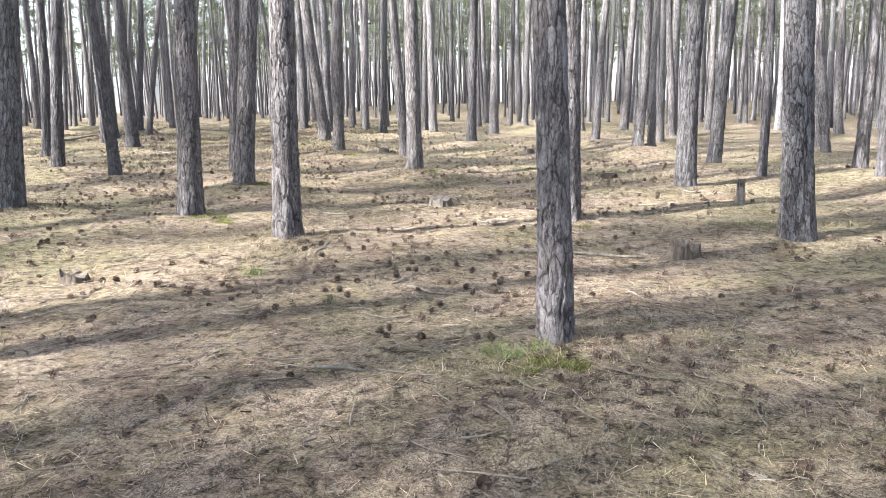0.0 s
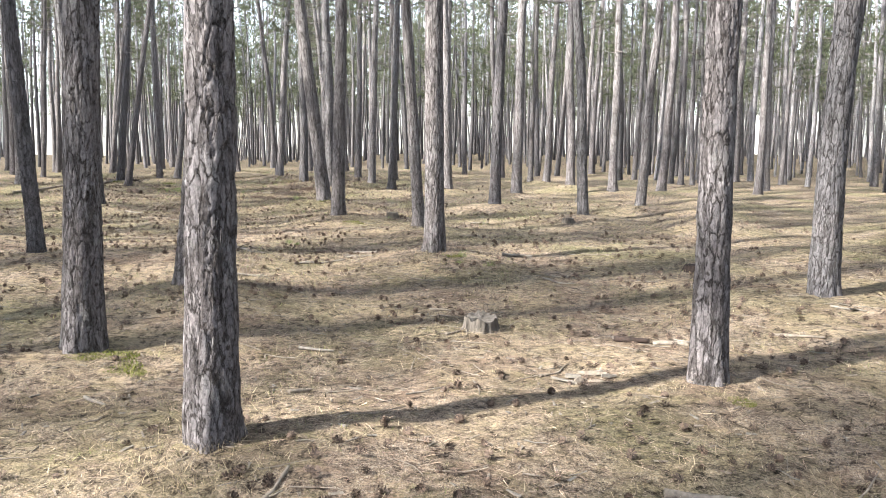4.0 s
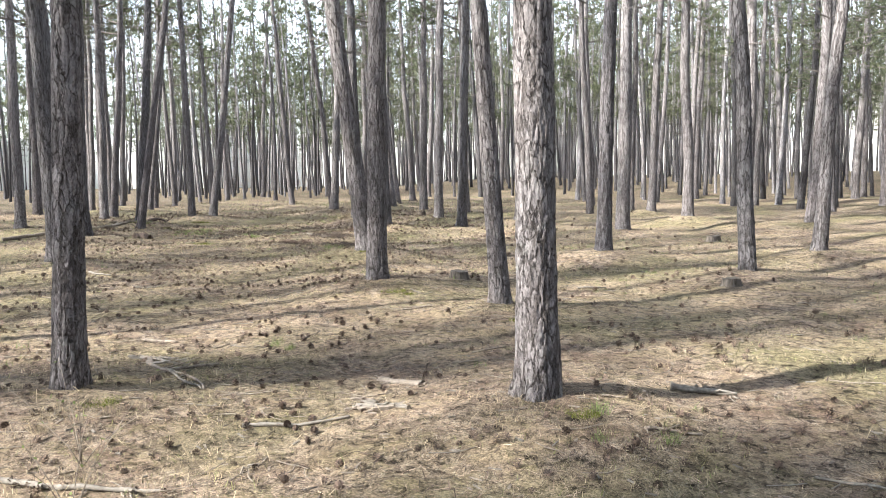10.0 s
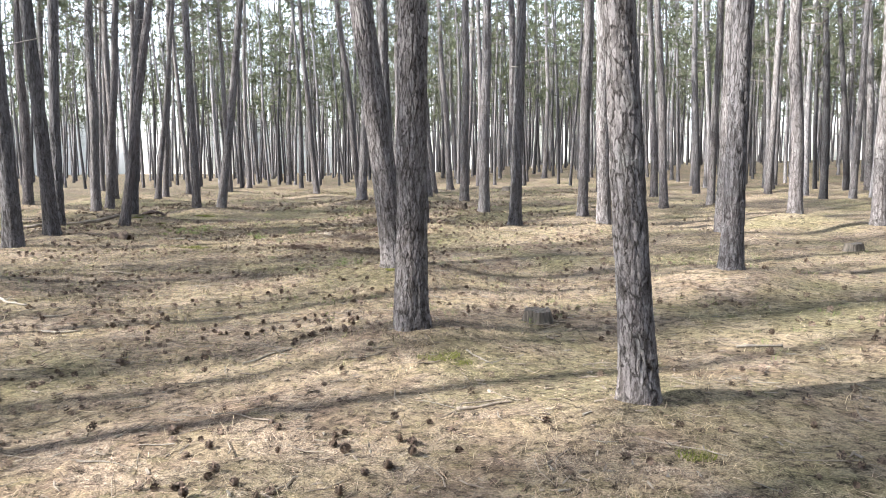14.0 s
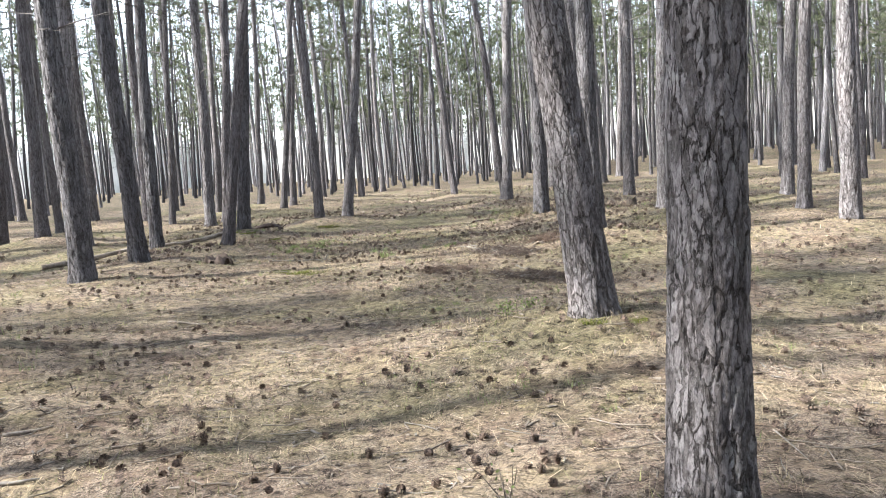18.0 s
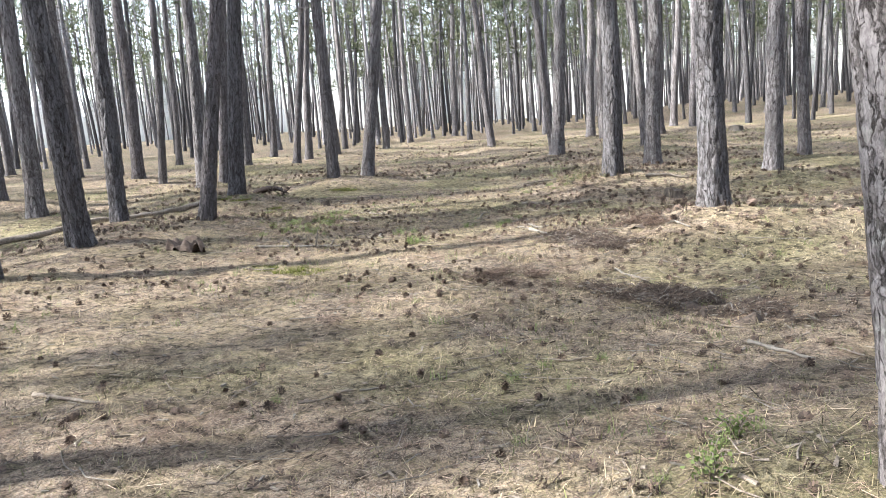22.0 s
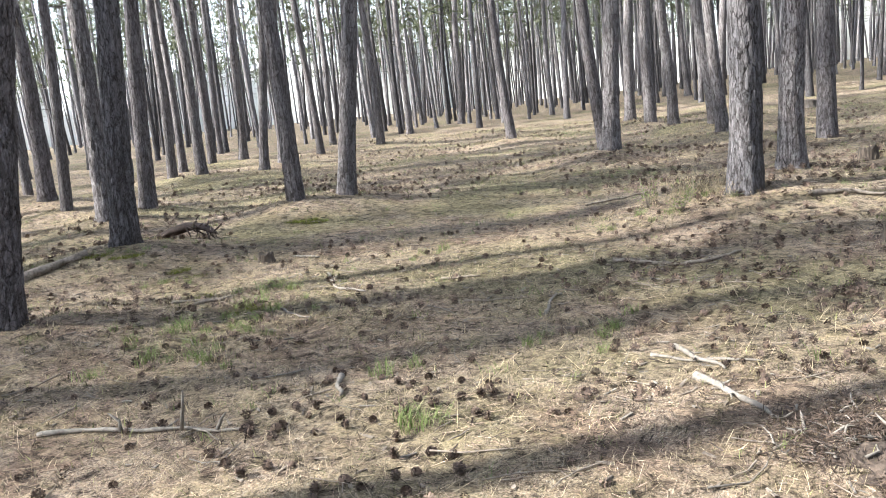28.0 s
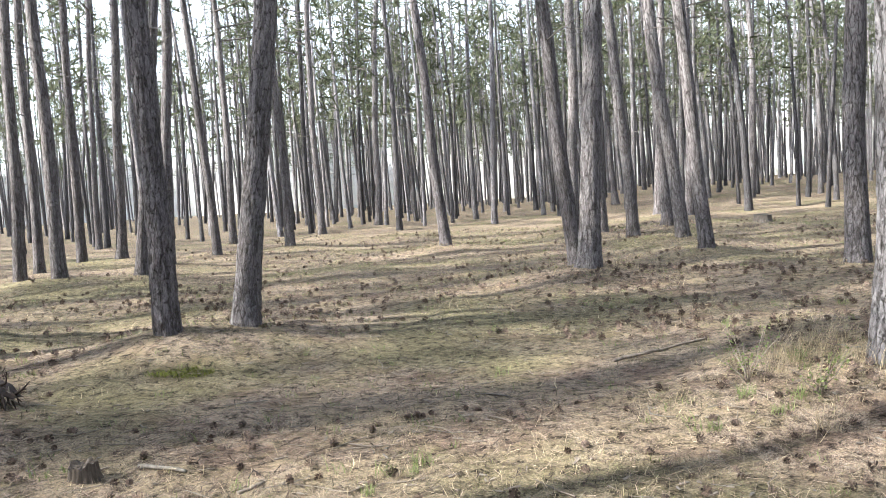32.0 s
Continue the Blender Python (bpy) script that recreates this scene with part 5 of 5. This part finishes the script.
rng = np.random.default_rng(23)
gx, gy = all_about(rng, 5200, 13.0)
keep = clear_of_trunks(gx, gy) & (vnoise(gx / 1.6, gy / 1.6, 4.4) + 0.02 * (gy - 18) > -0.1)
gx, gy = gx[keep], gy[keep]
gz = land(gx, gy)
strewn = {"dry": [], "green": []}
SHAPES = {"dry": [blades(250 + v, 12, 0.11, 0.085, 0.0045, 1.2, True) for v in range(4)], "green": [blades(260 + v, 12, 0.08, 0.10, 0.005, 0.9, True) for v in range(4)]}
for k in range(len(gx)):
    kind = "green" if (k % 7 == 0 and gy[k] > 15) or (k % 3 == 0 and gy[k] > 22) else "dry"
    v, f = SHAPES[kind][k % 4]
    c, t = math.cos(k), math.sin(k)
    strewn[kind].append((v @ np.array([[c, t, 0], [-t, c, 0], [0, 0, 1]]) * rng.uniform(0.5, 1.1) + np.array([gx[k], gy[k], gz[k]]), f))
tagged(new("dry_grass_sprinkle", mesh_of("dry_grass_sprinkle", *joined(strewn["dry"]), STRAW, False)), "short bleached grass growing thinly through the litter", "grass", "", "stuff")
tagged(new("green_grass_sprinkle", mesh_of("green_grass_sprinkle", *joined(strewn["green"]), GREEN, False)), "short green grass growing thinly through the litter", "grass", "", "stuff")


def shrub(x, y, height, seed, label, stems=9, leafy=16, thick=0.005):
    """A few thin bare twigs with some small leaves."""
    rng = np.random.default_rng(seed)
    root = tagged(new("small_shrub"), label, "shrub", "shrubs")
    root.matrix_basis = Matrix.Translation((x, y, float(land(x, y)) - 0.01))
    leaves = []
    for k in range(stems):
        az, out = rng.uniform(0, 6.28), rng.uniform(0.2, 0.75) * height
        s = np.linspace(0, 1, 5)[:, None]
        pts = np.array([math.cos(az) * out, math.sin(az) * out, 0]) * s**1.3 + np.array([0, 0, height * rng.uniform(0.55, 1.1)]) * s + rng.normal(0, 0.012, (5, 3)) * s
        part("twig", mesh_of("twig", *tube_mesh(pts, thick * (1.1 - 0.8 * s[:, 0]), 5)), root).data.materials.append(DARK_WOOD)
        for q in range(leafy):
            u = rng.uniform(0.3, 1)
            p = np.array([np.interp(u, s[:, 0], pts[:, c]) for c in range(3)]) + rng.normal(0, 0.02, 3)
            w, e = rng.normal(0, 1, 3), rng.normal(0, 1, 3)
            w, e = w / np.linalg.norm(w) * 0.022, e / np.linalg.norm(e) * 0.009
            leaves.append((np.array([p, p + w * 0.5 + e, p + w, p + w * 0.5 - e]), np.array([[0, 1, 2, 3]])))
    ob = part("foliage", mesh_of("foliage", *joined(leaves), GREEN, False), root, "tiny green leaves")
    tagged(ob, kind="stuff")


shrub(-8.25, 36.95, 0.42, 1, "sparse little shrub of bare brown twigs in dry grass")
shrub(-7.85, 36.6, 0.3, 4, "sparse little shrub of bare brown twigs in dry grass")
shrub(-4.75, 25.05, 0.15, 2, "low green shrub at the foot of a leaning pine")
shrub(-4.70, 25.55, 0.14, 3, "low green shrub at the foot of a leaning pine")
shrub(-3.21, 14.43, 0.75, 5, "thin bare seedling with upright twigs", 5, 3, 0.003)
shrub(-2.79, 13.67, 0.8, 6, "thin bare seedling with upright twigs", 5, 3, 0.003)
shrub(-3.86, 21.74, 0.35, 7, "thin bare seedling with upright twigs", 5, 3, 0.003)


def soil_patch(name, x, y, rx, ry, turn, height, mat, label, category):
    """A low uneven heap that runs out into the litter."""
    n = 46
    u, v = np.meshgrid(np.linspace(-1, 1, n), np.linspace(-1, 1, n), indexing="ij")
    c, s = math.cos(turn), math.sin(turn)
    px, py = x + c * u * rx - s * v * ry, y + s * u * rx + c * v * ry
    fall = 1 - smooth(0.25, 1.0, np.hypot(u, v) + 0.95 * vnoise(px * 5.5, py * 5.5, 2) + 0.55 * vnoise(px * 14, py * 14, 3))
    z = land(px, py) - 0.03 + (height + 0.03) * fall * (0.7 + 0.5 * vnoise(px * 9, py * 9, 1)) + 0.02 * fall * vnoise(px * 25, py * 25, 6)
    i, j = np.meshgrid(np.arange(n - 1), np.arange(n - 1), indexing="ij")
    f = np.stack([i * n + j, (i + 1) * n + j, (i + 1) * n + j + 1, i * n + j + 1], -1).reshape(-1, 4)
    z0 = float(land(x, y))
    ob = new(name, mesh_of(name, np.stack([px - x, py - y, z - z0], -1).reshape(-1, 3), f, mat))
    ob.matrix_basis = Matrix.Translation((x, y, z0))
    return tagged(ob, label, category)


RUST_SOIL = wood_material("rusty_litter", (0.035, 0.026, 0.021), (0.16, 0.118, 0.092), 45)
DARK_LITTER = strand_material("damp_dark_litter", (0.014, 0.011, 0.009), (0.12, 0.088, 0.07))
RUST_LITTER = strand_material("rusty_brown_litter", (0.03, 0.021, 0.017), (0.19, 0.132, 0.10))


def dug_ground(x, y, rx, ry, turn, height, rusty, seed):
    """Ground turned over by wild animals: bare soil under a mess of loose litter and clods."""
    tint = "rusty brown" if rusty else "dark"
    ob = soil_patch("dug_soil", x, y, rx, ry, turn, height, SOIL, f"patch of {tint} soil dug up with loose litter", "soil")
    rng = np.random.default_rng(seed)
    n = int(13000 * rx * ry / 0.15)
    u, v = rng.normal(0, 0.5, n), rng.normal(0, 0.6, n)
    px, py = math.cos(turn) * u * rx - math.sin(turn) * v * ry, math.sin(turn) * u * rx + math.cos(turn) * v * ry
    pz = land(x + px, y + py) - float(land(x, y)) + rng.uniform(0, 1, n) ** 2 * (0.04 + 0.05 * np.maximum(vnoise(px * 9, py * 9, seed + 2), 0))
    keep = vnoise((x + px) * 5.5, (y + py) * 5.5, seed) + rng.normal(0, 0.15, n) > -0.02
    px, py, pz, n = px[keep], py[keep], pz[keep], int(keep.sum())
    way = rng.normal(0, 1, (n, 3)) * (1, 1, 0.55)
    way /= np.linalg.norm(way, axis=1)[:, None]
    side = np.cross(way, rng.normal(0, 1, (n, 3)))
    side *= (rng.uniform(0.0007, 0.0020, n) / np.linalg.norm(side, axis=1))[:, None]
    c, ln = np.stack([px, py, pz + 0.018], -1), rng.uniform(0.006, 0.026, n)[:, None]
    q = np.stack([c - way * ln + side, c - way * ln - side, c + way * ln - side, c + way * ln + side], 1).reshape(-1, 3)
    tagged(part("loose_litter", mesh_of("loose_litter", q, np.arange(4 * n).reshape(-1, 4), RUST_LITTER if rusty else DARK_LITTER, False), ob, "tangle of loose needles and roots"), kind="stuff")
    bits = []
    for k in range(int(230 * rx * ry / 0.15)):
        u, v = rng.normal(0, 0.42), rng.normal(0, 0.45)
        o = np.array([math.cos(turn) * u * rx - math.sin(turn) * v * ry, math.sin(turn) * u * rx + math.cos(turn) * v * ry, 0])
        if vnoise(np.array([(x + o[0]) * 5.5]), np.array([(y + o[1]) * 5.5]), np.array([float(seed)]))[0] < -0.15:
            continue
        o[2] = float(land(x + o[0], y + o[1]) - land(x, y)) + rng.uniform(0.0, 0.035)
        az, ln = rng.uniform(0, 6.28), rng.uniform(0.03, 0.09)
        way = np.array([math.cos(az), math.sin(az), rng.uniform(-0.1, 0.65)]) * ln
        bits.append(tube([o, o + way * 0.5 + rng.normal(0, 0.01, 3), o + way], np.array([0.006, 0.005, 0.002]) * rng.uniform(0.4, 1.5), 4, False))
    v, f = joined(bits)
    tagged(part("rootlet_tangle", mesh_of("rootlet_tangle", v, f, RUST_SOIL if rusty else PALE_WOOD), ob, "torn grey rootlets and bark crumbs"), kind="stuff")


dug_ground(-5.60, 28.72, 0.50, 0.22, -0.25, 0.016, False, 1)
dug_ground(-5.08, 28.50, 0.50, 0.30, -0.4, 0.032, False, 2)
dug_ground(-4.62, 28.18, 0.42, 0.24, -0.5, 0.028, False, 3)
dug_ground(-6.70, 29.15, 0.42, 0.20, 0.1, 0.016, True, 4)
dug_ground(-6.50, 31.15, 0.55, 0.30, -0.4, 0.024, False, 5)
dug_ground(-6.15, 30.85, 0.40, 0.25, -0.4, 0.024, False, 7)
dug_ground(-5.90, 31.60, 0.45, 0.24, 0.1, 0.016, True, 6)
soil_patch("soil_mound", -11.40, 30.38, 0.3, 0.24, 0.1, 0.14, RUST_SOIL, "small brown mound of needles and earth", "mound")


# ---- pine cones ----
def cone_mesh(name, seed, open_by, full=8, cored=True):
    rng = np.random.default_rng(seed)
    verts, faces = [], []
    rows = full
    for k in range(rows):
        u = (k + 0.5) / rows
        rad = 0.019 * math.sin(math.pi * (0.12 + 0.84 * u)) ** 0.75
        count = max(4, int(9 * rad / 0.019))
        for q in range(count):
            az = 2 * math.pi * (q / count) + k * 1.1 + rng.normal(0, 0.06)
            z = 0.052 * u
            out = np.array([math.cos(az), math.sin(az), 0])
            side = np.array([-math.sin(az), math.cos(az), 0])
            tip = out * (rad + 0.009 * open_by) + np.array([0, 0, z + 0.007 * (1 - 0.6 * open_by)])
            base = out * rad * 0.35 + np.array([0, 0, z - 0.002])
            b = len(verts)
            verts += [base - side * 0.003, base + side * 0.003, tip + side * 0.0065, tip + out * 0.002 + np.array([0, 0, 0.004]), tip - side * 0.0065]
            faces += [(b, b + 1, b + 2), (b, b + 2, b + 4), (b + 4, b + 2, b + 3)]
    core_n = 7
    b = len(verts)
    for u in (0.0, 0.3, 0.7, 1.0):
        for q in range(core_n):
            a = 2 * math.pi * q / core_n
            rr = 0.0115 * math.sin(math.pi * (0.15 + 0.75 * u))
            verts.append(np.array([math.cos(a) * rr, math.sin(a) * rr, 0.05 * u]))
    for k in range(3 if cored else 0):
        for q in range(core_n):
            p, w = b + k * core_n + q, b + k * core_n + (q + 1) % core_n
            faces += [(p, w, w + core_n), (p, w + core_n, p + core_n)]
    return np.array(verts), np.array(faces)


CONE_SHAPES = [cone_mesh("pine_cone", 60 + v, 0.4 + 0.25 * v) for v in range(4)]
FAR_CONES = [cone_mesh("pine_cone", 80 + v, 0.6 + 0.15 * v, 3, False) for v in range(4)]
CONE_MESHES = [mesh_of("pine_cone", *s, CONE, False) for s in CONE_SHAPES]
rng = np.random.default_rng(31)
cx, cy = along_way(rng, 8200, 7.5, 1.2)
ex, ey = along_way(rng, 1000, 7.0, 33.0)
cx, cy = np.concatenate([cx, ex]), np.concatenate([cy, ey])
keep = clear_of_trunks(cx, cy) & (rng.uniform(-0.75, 0.75, len(cx)) < 0.8 * vnoise(cx / 1.3, cy / 1.3, 9.9) + 0.7 * vnoise(cx / 0.4, cy / 0.4, 3.3))
cx, cy = cx[keep], cy[keep]
near = np.argsort(np.min([np.hypot(cx - a, cy - b) for a, b in WAY], axis=0))
cz = land(cx, cy)
loose = []
for rank, k in enumerate(near):
    v = int(rng.integers(0, 4))
    size = rng.uniform(0.7, 1.1)
    upright = rng.uniform() < 0.35
    m = pose(cx[k], cy[k], cz[k] + (0.004 if upright else 0.017 * size), rng.uniform(-25, 25) + (0 if upright else 90), rng.uniform(-20, 20), rng.uniform(0, 360)) @ Matrix.Diagonal((size, size, size, 1))
    if rank < 290:
        ob = new("pine_cone", CONE_MESHES[v])
        ob.matrix_basis = m
        tagged(ob, "open brown pine cone standing among needles" if upright else "open brown pine cone lying among needles", "pine cone", "pine cones on the ground")
    else:
        a = np.array(m)
        loose.append((FAR_CONES[v][0] @ a[:3, :3].T + a[:3, 3], FAR_CONES[v][1]))
fx, fy = all_about(rng, 9000)
mx, my = all_about(rng, 17000, 9.0)
more = (my > 31) & (my < 45)
fx, fy = np.concatenate([fx, mx[more]]), np.concatenate([fy, my[more]])
keep = (np.min([np.hypot(fx - a, fy - b) for a, b in WAY], axis=0) > 3.0) & (rng.uniform(-0.8, 0.8, len(fx)) < 0.9 * vnoise(fx / 1.5, fy / 1.5, 9.9) + 0.6 * vnoise(fx / 0.5, fy / 0.5, 3.3))
fx, fy = fx[keep], fy[keep]
fz = land(fx, fy)
SMALL_CONES = [cone_mesh("pine_cone", 86 + v, 0.9, 2, False) for v in range(4)]
for k in range(len(fx)):
    a = np.array(pose(fx[k], fy[k], fz[k] + 0.015, rng.uniform(-30, 30), rng.uniform(-90, 90), rng.uniform(0, 360)))
    loose.append((SMALL_CONES[k % 4][0] * rng.uniform(1.0, 1.5) @ a[:3, :3].T + a[:3, 3], SMALL_CONES[k % 4][1]))
tagged(new("pine_cones", mesh_of("pine_cones", *joined(loose), CONE, False)), "scattered brown pine cones on the forest floor", "pine cones", "", "stuff")

# chips of wood and bark
rng = np.random.default_rng(37)
hx, hy = along_way(rng, 2200, 5.5, 0.8)
wx, wy = all_about(rng, 6000, 13.0)
hx, hy = np.concatenate([hx, wx]), np.concatenate([hy, wy])
hz = land(hx, hy)
box = np.array([(a, b, c) for a in (-1, 1) for b in (-1, 1) for c in (-1, 1)], float)
box_f = np.array([(0, 1, 3, 2), (4, 6, 7, 5), (0, 4, 5, 1), (2, 3, 7, 6), (0, 2, 6, 4), (1, 5, 7, 3)])
chips = {"pale": [], "dark": []}
for k in range(len(hx)):
    m = np.array(pose(hx[k], hy[k], hz[k] + 0.005, rng.uniform(-12, 12), rng.uniform(-12, 12), rng.uniform(0, 360)))
    dims = np.array([rng.uniform(0.012, 0.045), rng.uniform(0.003, 0.009), rng.uniform(0.002, 0.005)])
    v = box * dims * (1 - 0.45 * (box[:, :1] > 0) * (0, 1, 0)) + rng.normal(0, 0.0015, (8, 3))
    chips["pale" if k % 4 == 0 else "dark"].append((v @ m[:3, :3].T + m[:3, 3], box_f))
tagged(new("wood_chips", mesh_of("wood_chips", *joined(chips["pale"]), PALE_WOOD, False)), "pale wood splinters strewn over the needles", "wood chips", "", "stuff")
tagged(new("bark_chips", mesh_of("bark_chips", *joined(chips["dark"]), DARK_WOOD, False)), "dark bark flakes and twig bits strewn over the needles", "bark chips", "", "stuff")

# the needle litter and the dry blades in it
rng = np.random.default_rng(41)
lx, ly = along_way(rng, 230000, 4.4, 0.3)
keep = clear_of_trunks(lx, ly, 0)
strands("needle_litter", 42, lx[keep], ly[keep], (0.04, 0.11), (0.0012, 0.0026), 0.016, LITTER, "thick litter of dry brown and grey pine needles", "needle litter")
lx, ly = along_way(rng, 70000, 6.0, 0.3)
keep = clear_of_trunks(lx, ly, 0) & (vnoise(lx / 1.7, ly / 1.7, 4.4) + 0.03 * (ly - 19) + rng.normal(0, 0.25, len(lx)) > -0.05)
strands("dry_grass", 43, lx[keep], ly[keep], (0.05, 0.12), (0.0012, 0.003), 0.035, STRAW, "matted bleached grass blades over the needles", "dry grass", 0.6)
lx, ly = all_about(rng, 80000)
keep = (np.min([np.hypot(lx - a, ly - b) for a, b in WAY], axis=0) > 4.5) & (vnoise(lx / 1.1, ly / 1.1, 14.4) + rng.normal(0, 0.2, len(lx)) > 0.0)
strands("matted_straw", 44, lx[keep], ly[keep], (0.07, 0.18), (0.003, 0.007), 0.03, STRAW, "bleached mats of dry grass lying under the pines", "dry grass", 0.5)

# short grass that mats the floor, thinly at first and thicker further on
MAT = strand_material("short_matted_grass", (0.048, 0.045, 0.026), (0.43, 0.378, 0.268), 0.8, 0.25, (0.195, 0.168, 0.108), ((0.80, 0.79, 0.80), (1.17, 1.15, 1.09)))
OLIVE = strand_material("short_olive_grass", (0.05, 0.065, 0.024), (0.26, 0.27, 0.12), 0.8, 0.25, None, ((0.9, 0.88, 0.85), (1.1, 1.1, 1.05)))


def short_blades(name, seed, x, y, height, width, mat, label):
    """Single short blades, each leaning its own way."""
    rng = np.random.default_rng(seed)
    n = len(x)
    az, h = rng.uniform(0, 6.28, n), rng.uniform(*height, n)
    w, lean = rng.uniform(*width, n) / 2, rng.uniform(0.2, 2.2, n)
    base = np.stack([x, y, land(x, y) - 0.003], -1)
    side = np.stack([-np.sin(az) * w, np.cos(az) * w, w * 0], -1)
    up = h / np.sqrt(1 + lean**2)
    tip = base + np.stack([np.cos(az) * up * lean, np.sin(az) * up * lean, up], -1)
    v = np.stack([base + side, base - side, tip], 1).reshape(-1, 3)
    tagged(new(name, mesh_of(name, v, np.arange(3 * n).reshape(-1, 3), mat, False)), label, "grass", "", "stuff")


rng = np.random.default_rng(47)
for name, count, spread, height, width, mat, label, need in (
        ("grass_mat", 120000, 5.5, (0.03, 0.085), (0.0018, 0.0034), MAT, "short matted dry grass growing through needle litter", 0.0),
        ("olive_grass", 46000, 5.5, (0.03, 0.08), (0.0018, 0.0036), OLIVE, "thin short olive-green grass on the forest floor", 0.12),
        ("grass_mat", 110000, None, (0.03, 0.08), (0.004, 0.009), MAT, "short matted dry grass spread over the wood's floor", 0.0),
        ("olive_grass", 46000, None, (0.03, 0.08), (0.004, 0.009), OLIVE, "patchy short olive-green grass under the pines", 0.1)):
    bx, by = along_way(rng, count, spread, 0.5) if spread else all_about(rng, count)
    keep = clear_of_trunks(bx, by, 0) & (vnoise(bx / 1.5, by / 1.5, 21.7) + 0.5 * vnoise(bx / 0.4, by / 0.4, 2.2) + np.where(by < 20, 0.036, 0.022) * (by - 20) + rng.normal(0, 0.2, count) > need)
    short_blades(name, len(bx) + int(1000 * need), bx[keep], by[keep], height, width, mat, label)

# dark patches of bark crumbs and old needles
rng = np.random.default_rng(59)
for count, spread, length, width in ((60000, 5.5, (0.02, 0.07), (0.0015, 0.004)), (70000, None, (0.03, 0.09), (0.004, 0.010))):
    dx, dy = along_way(rng, count, spread, 0.5) if spread else all_about(rng, count)
    keep = clear_of_trunks(dx, dy, 0) & (vnoise(dx / 1.2, dy / 1.2, 31.4) + 0.6 * vnoise(dx / 0.35, dy / 0.35, 6.6) + rng.normal(0, 0.22, count) > 0.12)
    strands("dark_litter", count, dx[keep], dy[keep], length, width, 0.02, DARK_LITTER, "dark patches of bark crumbs and old needles", "litter", 0.4)

# dead twigs
rng = np.random.default_rng(53)
tx, ty = along_way(rng, 900, 5.0, 0.8)
ux, uy = all_about(rng, 1500, 12.0)
tx, ty = np.concatenate([tx, ux]), np.concatenate([ty, uy])
keep = clear_of_trunks(tx, ty, 0.5)
tx, ty = tx[keep], ty[keep]
tz = land(tx, ty)
twigs = {"dark": [], "pale": []}
for k in range(len(tx)):
    ln, az = rng.uniform(0.10, 0.42), rng.uniform(0, 6.28)
    c = np.array([tx[k], ty[k], tz[k] + 0.008])
    way, side = np.array([math.cos(az), math.sin(az), 0]), np.array([-math.sin(az), math.cos(az), 0])
    bend = rng.normal(0, 0.09) * ln
    pts = [c - way * ln / 2 + (0, 0, rng.uniform(0, 0.015)), c - way * ln * 0.1 + side * bend, c + way * ln * 0.25 + side * bend * 0.6 + (0, 0, 0.006), c + way * ln / 2 + (0, 0, rng.uniform(0, 0.05) * ln)]
    r = rng.uniform(0.0025, 0.006)
    own = twigs["pale" if k % 5 == 0 else "dark"]
    own.append(tube(pts, [r, r * 0.9, r * 0.75, r * 0.4], 4, False))
    if k % 3 == 0:
        own.append(tube([pts[1], pts[1] + way * ln * 0.16 + side * ln * 0.14 * rng.choice((-1, 1)), pts[1] + way * ln * 0.3 + side * ln * 0.2 * rng.choice((-1, 1)) + (0, 0, 0.02)], [r * 0.6, r * 0.45, r * 0.2], 3, False))
tagged(new("dead_twigs", mesh_of("dead_twigs", *joined(twigs["dark"]), DARK_WOOD)), "thin dark dead twigs strewn over the needles", "twigs", "", "stuff")
tagged(new("pale_twigs", mesh_of("pale_twigs", *joined(twigs["pale"]), PALE_WOOD)), "thin bleached twigs strewn over the needles", "twigs", "", "stuff")
